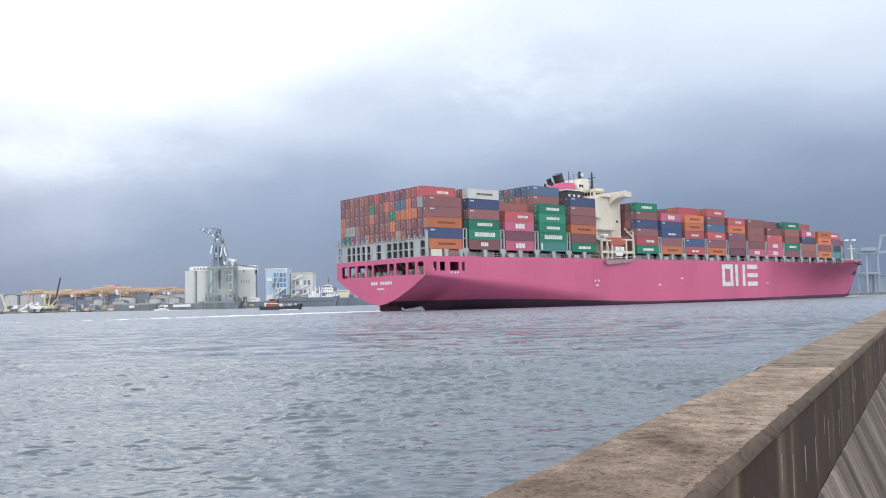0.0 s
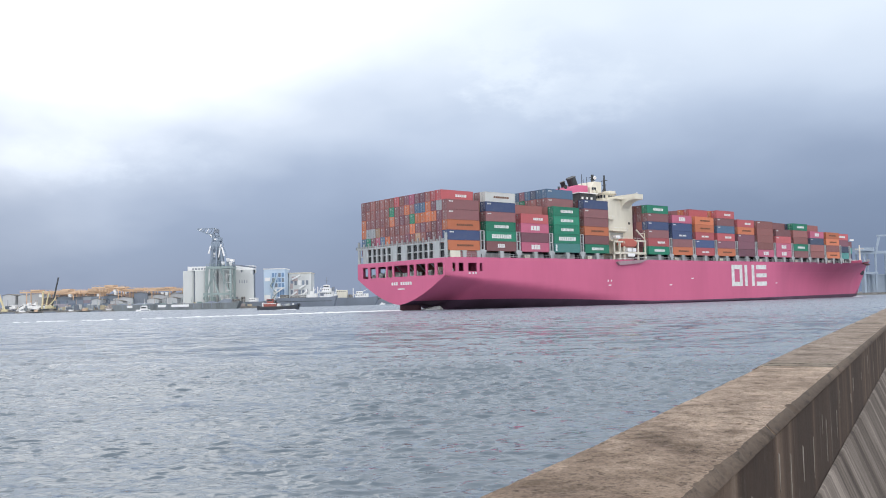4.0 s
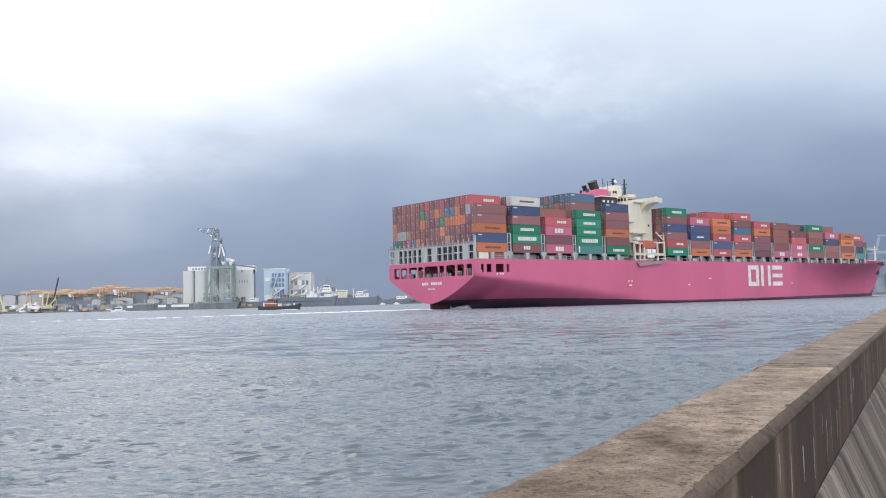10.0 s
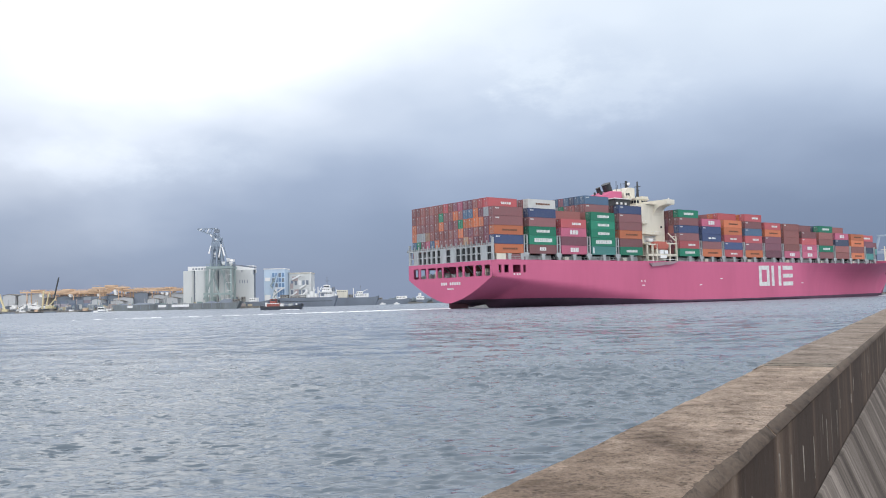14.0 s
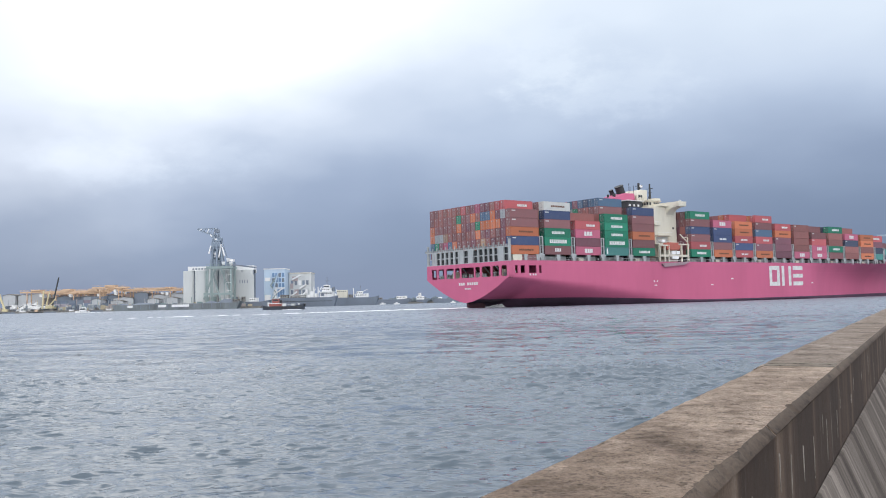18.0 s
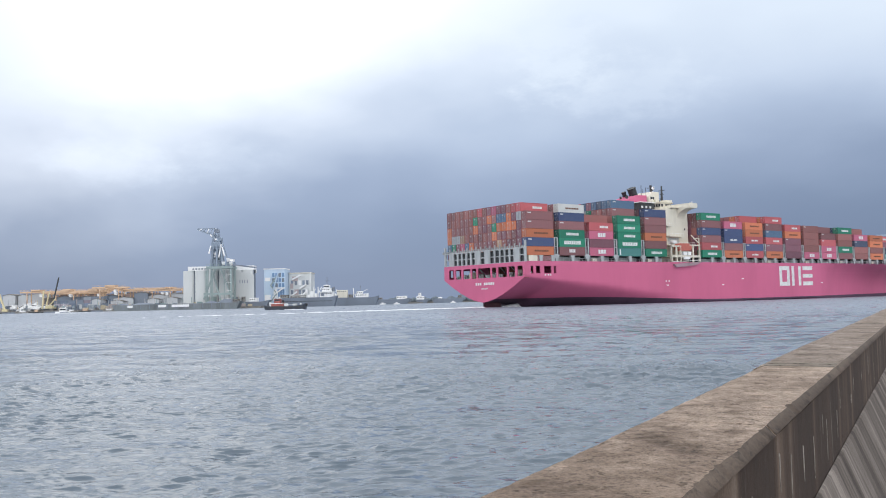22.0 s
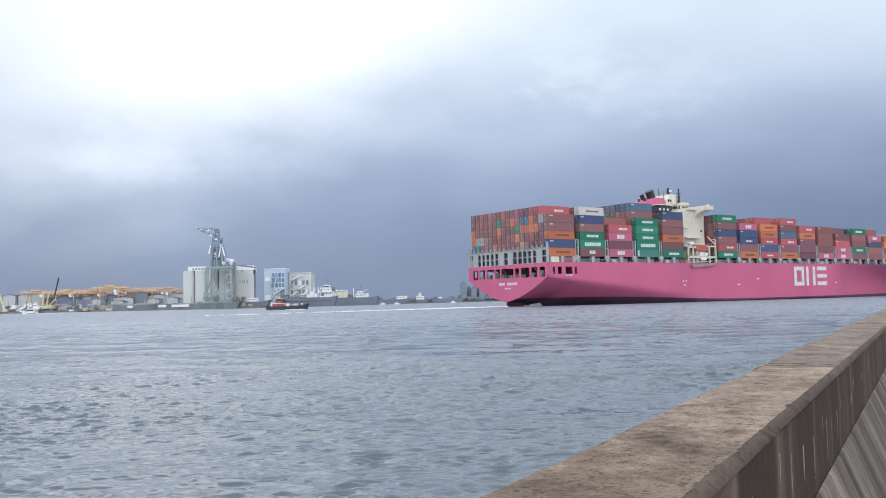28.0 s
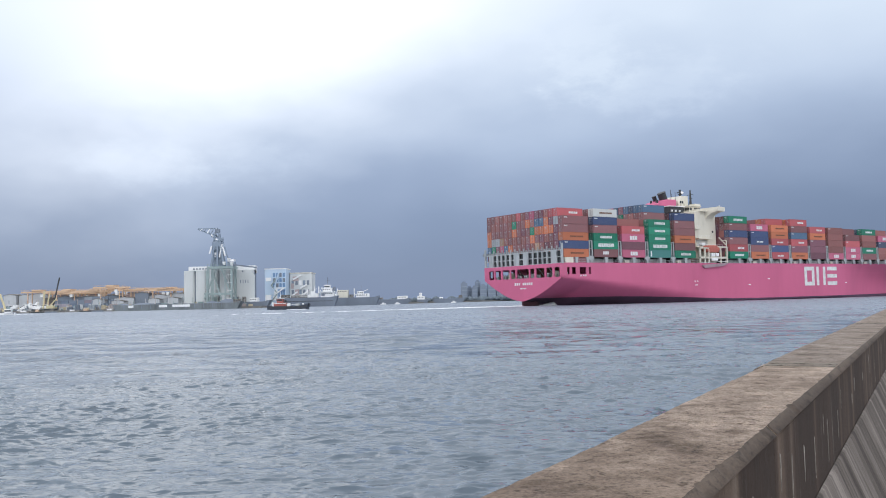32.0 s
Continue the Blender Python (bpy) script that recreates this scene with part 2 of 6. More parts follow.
def cap_concrete():
    """Sandy cast concrete: tan skin worn pale, brown algae blotches, pitting and dark specks."""
    m, t, b = nodes_of("weathered_concrete_cap")
    v = coords(t)
    blot = noise_node(t, 2.3, 6, 0.62, scaled(t, v, (1.2, 1, 1)))
    patch = noise_node(t, 8.0, 6, 0.7, v)
    grain = noise_node(t, 80, 5, 0.75, v)
    pit = noise_node(t, 38, 4, 0.65, v)
    base = ramp(t, blot, [(0.30, (0.275, 0.206, 0.158)), (0.43, (0.388, 0.296, 0.229)), (0.56, (0.490, 0.381, 0.300)), (0.70, (0.578, 0.458, 0.368))])
    base = mixed(t, 0.8, base, mixed(t, 1.0, base, ramp(t, patch, [(0.36, (0.58, 0.53, 0.48)), (0.47, (0.95, 0.93, 0.91)), (0.62, (1.27, 1.25, 1.23))]), "MULTIPLY"))
    base = mixed(t, 0.8, base, mixed(t, 1.0, base, ramp(t, pit, [(0.33, (0.25, 0.22, 0.20)), (0.44, (1, 1, 1)), (0.62, (1, 1, 1)), (0.72, (1.3, 1.3, 1.28))]), "MULTIPLY"))
    base = mixed(t, 0.8, base, mixed(t, 1.0, base, ramp(t, grain, [(0.32, (0.42, 0.41, 0.40)), (0.5, (0.95, 0.95, 0.95)), (0.68, (1.3, 1.3, 1.3))]), "MULTIPLY"))
    # a damp brown stain over the first stretch of the cap
    sep = t.nodes.new("ShaderNodeSeparateXYZ")
    link(t, v, sep.inputs[0])
    reach = calc(t, "ADD", calc(t, "MULTIPLY", sep.outputs[1], 0.25), calc(t, "MULTIPLY", calc(t, "SUBTRACT", patch, 0.5), 0.9))
    damp = ramp(t, reach, [(0.0, (1, 1, 1)), (0.10, (0.75, 0.75, 0.75)), (0.24, (0, 0, 0))])
    base = mixed(t, damp, base, mixed(t, 1.0, base, (0.76, 0.73, 0.70), "MULTIPLY"))
    # the slabs past the second joint are a greyer pour
    pour = ramp(t, calc(t, "MULTIPLY", sep.outputs[1], 0.1), [(0.359, (0, 0, 0)), (0.361, (1, 1, 1))])
    base = mixed(t, pour, base, mixed(t, 1.0, base, (0.74, 0.77, 0.81), "MULTIPLY"))
    # chips and small spalls in the skin
    chip = ramp(t, noise_node(t, 19, 3, 0.6, scaled(t, v, (1.0, 0.8, 1.0))), [(0.32, (0, 0, 0)), (0.38, (1, 1, 1))])
    base = mixed(t, 0.75, base, mixed(t, 1.0, base, mixed(t, chip, (0.42, 0.37, 0.33), (1.06, 1.06, 1.06)), "MULTIPLY"))
    link(t, base, b.inputs["Base Color"])
    b.inputs["Roughness"].default_value = 0.92
    relief = calc(t, "ADD", calc(t, "MULTIPLY", grain, 0.8), calc(t, "ADD", pit, calc(t, "MULTIPLY", patch, 1.5)))
    bumped(t, b, calc(t, "ADD", relief, calc(t, "MULTIPLY", chip, 0.7)), 1.0, 0.026)
    return m


def streaked(name, run):
    """Old concrete run down by water: broad bands, thin drips and scour lines along one axis (0: x, 2: z)."""
    m, t, b = nodes_of(name)
    v = coords(t)
    long = (0.1, 1, 0.05) if run == 0 else (1, 1, 0.05)
    band = noise_node(t, 3.2 if run == 2 else 4.5, 2, 0.5, scaled(t, v, long))
    thin = noise_node(t, 15.0 if run == 2 else 26.0, 3, 0.6, scaled(t, v, long))
    fine = noise_node(t, 70, 5, 0.7, v)
    blot = noise_node(t, 3.0, 5, 0.65, scaled(t, v, (1, 1, 0.5)))
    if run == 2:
        # darker over the first stretch, paler further along
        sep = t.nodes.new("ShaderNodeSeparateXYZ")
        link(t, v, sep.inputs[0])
        paling = ramp(t, calc(t, "MULTIPLY", sep.outputs[1], 0.1), [(0.2, (0, 0, 0)), (0.6, (1, 1, 1))])
        band = calc(t, "ADD", calc(t, "SUBTRACT", band, 0.06), calc(t, "MULTIPLY", paling, 0.10))
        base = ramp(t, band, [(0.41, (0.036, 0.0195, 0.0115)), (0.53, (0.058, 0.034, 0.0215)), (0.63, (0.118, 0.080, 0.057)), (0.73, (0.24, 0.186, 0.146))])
        drip = ramp(t, thin, [(0.63, (0, 0, 0)), (0.72, (0.7, 0.7, 0.7))])
        base = mixed(t, mixed(t, 1.0, drip, ramp(t, blot, [(0.45, (0, 0, 0)), (0.6, (1, 1, 1))]), "MULTIPLY"), base, (0.27, 0.24, 0.21))
    else:
        base = ramp(t, band, [(0.32, (0.060, 0.045, 0.036)), (0.50, (0.125, 0.102, 0.086)), (0.68, (0.25, 0.214, 0.187))])
        base = mixed(t, 0.6, base, mixed(t, 1.0, base, ramp(t, thin, [(0.34, (0.28, 0.26, 0.24)), (0.52, (1, 1, 1)), (0.70, (1.45, 1.45, 1.45))]), "MULTIPLY"))
    base = mixed(t, 0.6, base, mixed(t, 1.0, base, ramp(t, blot, [(0.3, (0.5, 0.47, 0.44)), (0.55, (1.1, 1.1, 1.1))]), "MULTIPLY"))
    base = mixed(t, 0.4, base, mixed(t, 1.0, base, ramp(t, fine, [(0.3, (0.45, 0.45, 0.45)), (0.6, (1.1, 1.1, 1.1))]), "MULTIPLY"))
    link(t, base, b.inputs["Base Color"])
    b.inputs["Roughness"].default_value = 0.9
    bumped(t, b, calc(t, "ADD", calc(t, "MULTIPLY", fine, 0.4), calc(t, "ADD", thin, band)), 0.28, 0.012)
    return m


def mixed_goods():
    """Faded paints of many small things, each its own."""
    m, t, b = nodes_of("mixed_faded_paint")
    info = t.nodes.new("ShaderNodeNewGeometry")
    pick = ramp(t, info.outputs["Random Per Island"], [(0.0, (0.62, 0.63, 0.64)), (0.22, (0.62, 0.63, 0.64)), (0.24, (0.16, 0.19, 0.24)), (0.42, (0.16, 0.19, 0.24)), (0.44, (0.46, 0.40, 0.38)), (0.58, (0.46, 0.40, 0.38)),
                                                       (0.60, (0.34, 0.38, 0.42)), (0.76, (0.34, 0.38, 0.42)), (0.78, (0.55, 0.48, 0.34)), (0.86, (0.55, 0.48, 0.34)), (0.88, (0.24, 0.34, 0.34)), (1.0, (0.24, 0.34, 0.34))])
    grime = ramp(t, noise_node(t, 0.8, 5, 0.6, coords(t)), [(0.3, (0.7, 0.7, 0.7)), (0.6, (1, 1, 1))])
    link(t, mixed(t, 1.0, pick, grime, "MULTIPLY"), b.inputs["Base Color"])
    b.inputs["Roughness"].default_value = 0.8
    return m


PINK = paint("magenta_hull_paint", (0.57, 0.125, 0.24), 0.6, 0, 0.10, 0.05, True)
# underwater paint, darkened to carry the shade below the stern
BOOT = paint("navy_boot_and_stern_shade", (0.085, 0.043, 0.078), 0.7, 0, 0.35, 0.10, True)
CREAM = paint("cream_superstructure_paint", (0.70, 0.66, 0.56), 0.5, 0, 0.12, 0.3, True)
GREY = paint("grey_lashing_steel", (0.40, 0.42, 0.43), 0.55, 0.0, 0.3, 0.5, True)
DARKSTEEL = paint("dark_steel", (0.05, 0.055, 0.06), 0.6, 0.1, 0.3, 0.8)
RUDDERPAINT = paint("dark_maroon_rudder_paint", (0.07, 0.022, 0.034), 0.7, 0, 0.3, 0.4)
INK = paint("dark_brown_lettering_paint", (0.16, 0.07, 0.04), 0.6, 0, 0.25, 0.7)
MARK = paint("dull_white_lettering_paint", (0.70, 0.71, 0.70), 0.6, 0, 0.25, 0.7)
WHITE = paint("white_paint", (0.82, 0.82, 0.82), 0.5, 0, 0.08, 0.5)
ORANGEPAINT = paint("orange_lifeboat_plastic", (0.47, 0.125, 0.09), 0.4, 0, 0.12, 0.8)
GANGWAY = paint("dull_gangway_paint", (0.33, 0.235, 0.265), 0.6, 0, 0.25, 0.5)
GLASS = paint("dark_window_glass", (0.03, 0.035, 0.045), 0.08, 0, 0.1, 0.5)
BLACK = paint("black_paint", (0.03, 0.032, 0.036), 0.5, 0, 0.2, 0.8)
DECKRED = paint("deck_paint", (0.18, 0.07, 0.05), 0.7, 0, 0.3, 0.4)
# every box colour gets a small blue-grey lift, a touch of painted haze
BOXES = {k: container_paint("steel_box_" + k, tuple(0.82 * x + f for x, f in zip(c, (0.034, 0.040, 0.048)))) for k, c in {
    "red": (0.55, 0.082, 0.088), "brown": (0.235, 0.068, 0.066), "rust": (0.32, 0.092, 0.072), "orange": (0.66, 0.17, 0.045), "blue": (0.03, 0.06, 0.19),
    "green": (-0.026, 0.205, 0.092), "teal": (0.05, 0.27, 0.24), "white": (0.66, 0.66, 0.63), "magenta": (0.56, 0.10, 0.19),
    "maroon": (0.205, 0.05, 0.075), "navy": (0.03, 0.045, 0.10), "grey": (0.33, 0.35, 0.37), "tan": (0.42, 0.25, 0.14), "steel": (0.05, 0.12, 0.22)}.items()}
WALLTOP = cap_concrete()
WALLEDGE = concrete("dark_concrete_edge", (0.165, 0.122, 0.092), (0.078, 0.056, 0.042), 0.45, False, (1, 0.5, 1))
JOINT = concrete("pale_mortar", (0.42, 0.38, 0.33), (0.22, 0.19, 0.16), 0.3)
WALLFACE = streaked("dark_streaked_concrete", 2)
APRONSTONE = streaked("scoured_concrete_apron", 0)
LIME = concrete("pale_lime_drip", (0.48, 0.44, 0.40), (0.20, 0.17, 0.145), 0.3)
QUAYSTONE = concrete("pale_quay_concrete", (0.36, 0.35, 0.33), (0.16, 0.155, 0.15), 0.5)
# yard boxes: each paint mixed mostly with blue-grey, distance haze put into the colour
HAZED = {k: container_paint("hazed_box_" + k, tuple(0.36 * a + 0.64 * g for a, g in zip(c, (0.22, 0.26, 0.32)))) for k, c in {
    "blue": (0.05, 0.11, 0.24), "navy": (0.03, 0.045, 0.10), "grey": (0.40, 0.42, 0.44), "teal": (0.05, 0.30, 0.27), "maroon": (0.22, 0.05, 0.06),
    "brown": (0.30, 0.10, 0.07), "white": (0.70, 0.70, 0.68), "slate": (0.10, 0.13, 0.18), "mauve": (0.42, 0.30, 0.32)}.items()}
# PALEGREY, YELLOW, PEACH and PALEBLUE are paled to carry the distance haze
PALEGREY = paint("pale_grey_cladding", (0.52, 0.54, 0.57), 0.7, 0, 0.15, 0.1, True)
SILOPAINT = paint("pale_silo_concrete", (0.62, 0.64, 0.64), 0.8, 0, 0.16, 0.05, True)
CRANEGREEN = paint("grey_green_crane_steel", (0.29, 0.36, 0.36), 0.55, 0, 0.25, 0.1)
YELLOW = paint("yellow_crane_paint", (0.66, 0.46, 0.31), 0.5, 0, 0.18, 0.1)
IVORY = paint("ivory_crane_paint", (0.66, 0.58, 0.36), 0.5, 0, 0.2, 0.2)
NAVYHULL = paint("navy_black_hull_paint", (0.035, 0.045, 0.065), 0.5, 0, 0.25, 0.4)
SLATE = paint("slate_blue_cladding", (0.19, 0.22, 0.27), 0.7, 0, 0.2, 0.05)
PEACH = paint("hazed_pink_cladding", (0.47, 0.39, 0.385), 0.8, 0, 0.15, 0.05)
LIGHTERGREY = paint("grey_green_hull_paint", (0.175, 0.198, 0.212), 0.6, 0, 0.5, 0.16, True)
PALEBLUE = paint("pale_blue_cladding", (0.50, 0.62, 0.76), 0.6, 0, 0.15, 0.05, True)
STEELBLUE = paint("steel_blue_cladding", (0.16, 0.27, 0.45), 0.6, 0, 0.2, 0.05)
SHIPGREY = paint("dark_grey_hull_paint", (0.165, 0.195, 0.245), 0.6, 0, 0.25, 0.05, True)
# blue-greys for the far things: the haze is painted into these four colours
TOWERGREY = paint("hazed_pale_grey", (0.31, 0.37, 0.45), 0.9, 0, 0.1, 0.02)
FARTOWER = paint("hazed_tower_slate", (0.205, 0.245, 0.315), 0.9, 0, 0.1, 0.02)
HAZEGREY = paint("hazed_grey", (0.25, 0.30, 0.37), 0.9, 0, 0.1, 0.02)
FARGREEN = paint("hazed_far_trees", (0.15, 0.185, 0.215), 0.95, 0, 0.3, 0.02)
TUGRED = paint("red_tug_paint", (0.34, 0.10, 0.08), 0.5, 0, 0.2, 0.3)
FOAM = paint("white_foam", (0.84, 0.86, 0.88), 0.9, 0, 0.25, 0.4)
CLUTTER = mixed_goods()
WATER = water_material()

# ---- builders ----


def box(bm, x0, x1, y0, y1, z0, z1, m=None):
    vs = [bm.verts.new(p) for p in ((x0, y0, z0), (x1, y0, z0), (x1, y1, z0), (x0, y1, z0), (x0, y0, z1), (x1, y0, z1), (x1, y1, z1), (x0, y1, z1))]
    if m is not None:
        for q in vs:
            q.co = m @ q.co
    for f in ((0, 3, 2, 1), (4, 5, 6, 7), (0, 1, 5, 4), (1, 2, 6, 5), (2, 3, 7, 6), (3, 0, 4, 7)):
        bm.faces.new([vs[k] for k in f])
    return bm


def bar(bm, a, b, w, d=None):
    """A square bar of width w from a to b."""
    a, b = Vector(a), Vector(b)
    q = (b - a).to_track_quat("Z", "Y").to_matrix().to_4x4()
    d = d or w
    return box(bm, -w / 2, w / 2, -d / 2, d / 2, 0, (b - a).length, Matrix.Translation(a) @ q)


def drum(bm, x, y, z0, z1, r0, r1=None, n=14, m=None):
    r1 = r0 if r1 is None else r1
    rings = [[bm.verts.new((x + r * math.cos(2 * math.pi * k / n), y + r * math.sin(2 * math.pi * k / n), z)) for k in range(n)] for r, z in ((r0, z0), (r1, z1))]
    for ring in rings:
        if m is not None:
            for q in ring:
                q.co = m @ q.co
    for k in range(n):
        bm.faces.new((rings[0][k], rings[0][(k + 1) % n], rings[1][(k + 1) % n], rings[1][k]))
    bm.faces.new(rings[0][::-1])
    bm.faces.new(rings[1])
    return bm


def prism(bm, outline, a, b, axis="y"):
    """An outline extruded from a to b. axis y: points are (x, z); x: (y, z); z: (x, y)."""
    put = {"y": lambda p, s: (p[0], s, p[1]), "x": lambda p, s: (s, p[0], p[1]), "z": lambda p, s: (p[0], p[1], s)}[axis]
    lo, hi = [bm.verts.new(put(p, a)) for p in outline], [bm.verts.new(put(p, b)) for p in outline]
    n = len(outline)
    for k in range(n):
        bm.faces.new((lo[k], lo[(k + 1) % n], hi[(k + 1) % n], hi[k]))
    bm.faces.new(lo[::-1])
    bm.faces.new(hi)
    return bm


def mesh_of(name, bm, material, bevel=0.0, smooth=False):
    bmesh.ops.recalc_face_normals(bm, faces=bm.faces)
    if bevel:
        bmesh.ops.bevel(bm, geom=list(bm.edges), offset=bevel, segments=1, affect="EDGES")
    me = bpy.data.meshes.new(name)
    bm.to_mesh(me)
    bm.free()
    for one in material if isinstance(material, (list, tuple)) else (material,):
        me.materials.append(one)
    if smooth:
        me.shade_smooth()
    return me


def part(name, bm, material, parent, label="", bevel=0.0, smooth=False):
    ob = new(name, mesh_of(name, bm, material, bevel, smooth))
    ob.parent = parent
    return tagged(ob, label)


def piece(name, me, parent, m, label=""):
    """One more object on a shared mesh."""
    ob = new(name, me)
    ob.parent = parent
    ob.matrix_basis = m
    return tagged(ob, label)


def thing(name, m, label, category, group="", kind=""):
    ob = new(name)
    ob.matrix_basis = m
    ob.empty_display_size = 0.5
    return tagged(ob, label, category, group, kind)


def cube(*a):
    return box(bmesh.new(), *a)


# ---- sky and water ----
def build_sky():
    bm = bmesh.new()
    bmesh.ops.create_uvsphere(bm, u_segments=96, v_segments=48, radius=4600)
    bmesh.ops.delete(bm, geom=[f for f in bm.faces if f.calc_center_median().z < -500], context="FACES")
    for f in bm.faces:
        f.normal_flip()
    me = bpy.data.meshes.new("sky_backdrop")
    bm.to_mesh(me)
    bm.free()
    me.materials.append(sky_cloud())
    me.shade_smooth()
    return tagged(new("sky_backdrop", me), "overcast sky of grey-blue cloud with a white break", "sky", "", "structure")


def spaced(start, stop, step_at):
    """Positions from start to stop, each step as long as step_at says."""
    out = [start]
    while out[-1] < stop:
        out.append(out[-1] + step_at(out[-1]))
    return out


def build_water():
    """One sheet to the horizon, fine and wavy near the sea wall, coarse far off."""
    right = spaced(54, 4300, lambda v: 0.12 + 0.2 * (v - 54))
    left = [-v for v in spaced(52, 4300, lambda v: 0.12 + 0.2 * (v - 52))][::-1]
    xs = np.array(left[:-1] + list(np.arange(-52, 54, 0.12)) + right)
    ys = np.array([-v for v in spaced(2, 4300, lambda v: 0.3 + 0.3 * (v - 2))][::-1][:-1] + spaced(-2, 4300, lambda v: 0.3 if v < 8.6 else max(0.05, 0.00008 * max(0, v - 3) ** 2)))
    X, Y = np.meshgrid(xs, ys)
    rng = np.random.default_rng(5)
    Z = np.zeros_like(X)
    dx, dy = np.gradient(xs)[None, :], np.gradient(ys)[:, None]
    DX, DY = np.zeros_like(X), np.zeros_like(X)
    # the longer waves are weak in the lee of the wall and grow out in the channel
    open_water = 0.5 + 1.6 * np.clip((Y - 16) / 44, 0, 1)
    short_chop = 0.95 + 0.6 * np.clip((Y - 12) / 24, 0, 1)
    bands = ((110, 0.17, 0.42, 0.037, 36), (70, 0.42, 1.1, 0.017, 38), (34, 1.1, 2.8, 0.010, 40), (18, 2.8, 6.5, 0.009, 36))
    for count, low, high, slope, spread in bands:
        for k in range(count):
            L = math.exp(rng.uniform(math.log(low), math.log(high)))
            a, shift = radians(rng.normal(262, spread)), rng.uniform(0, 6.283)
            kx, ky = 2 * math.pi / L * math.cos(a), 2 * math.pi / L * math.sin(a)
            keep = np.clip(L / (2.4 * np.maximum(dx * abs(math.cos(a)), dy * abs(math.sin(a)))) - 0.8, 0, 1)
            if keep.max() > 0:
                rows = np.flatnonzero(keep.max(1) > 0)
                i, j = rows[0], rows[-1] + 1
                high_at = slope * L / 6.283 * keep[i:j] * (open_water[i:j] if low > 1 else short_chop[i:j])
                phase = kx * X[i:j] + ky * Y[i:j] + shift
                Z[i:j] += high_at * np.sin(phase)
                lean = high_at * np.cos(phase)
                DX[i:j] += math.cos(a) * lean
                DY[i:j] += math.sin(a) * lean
    # gusts: calmer and rougher patches, and sharper crests than troughs
    gust = 0.88 + 0.26 * np.sin(0.19 * X + 0.11 * Y + 1.0) * np.sin(0.13 * Y - 0.07 * X) + 0.2 * np.sin(0.41 * X - 0.3 * Y) * np.sin(0.23 * Y + 0.17 * X)
    gust = np.clip(gust, 0.5, 1.3)
    Z *= gust
    X, Y = X + 1.05 * gust * DX, Y + 1.05 * gust * DY
    # low ridges left by passing hulls
    for ya, lean, xa, xb, tall, wide in ((72, -0.30, -60, -6, 0.10, 1.0), (90, -0.25, -66, -12, 0.13, 1.4), (150, 0.10, -120, -20, 0.22, 2.4), (185, 0.05, -140, 10, 0.26, 3.0), (118, -0.12, -90, 24, 0.12, 1.8)):
        line = ya + lean * X + 1.6 * np.sin(0.11 * X + ya)
        fade = np.clip((X - xa) / 12, 0, 1) * np.clip((xb - X) / 12, 0, 1)
        Z += tall * fade * np.exp(-((Y - line) / wide) ** 2) * (0.75 + 0.25 * np.sin(0.7 * X + 0.3 * ya))
    verts = np.stack([X, Y, Z], -1).reshape(-1, 3)
    q = np.arange(X.size).reshape(X.shape)
    faces = np.stack([q[:-1, :-1], q[:-1, 1:], q[1:, 1:], q[1:, :-1]], -1).reshape(-1, 4)
    me = bpy.data.meshes.new("water")
    me.from_pydata(verts.tolist(), [], faces.tolist())
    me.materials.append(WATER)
    me.shade_smooth()
    return tagged(new("water", me), "choppy grey-blue harbour water", "water", "", "structure")


# ---- the sea wall that the camera looks over ----
WALL_TURN = -29.6
WALL_AT = pose(0.39, 2.80, -0.3, 0, 0, WALL_TURN)      # local: y along the wall, x from the water side inland


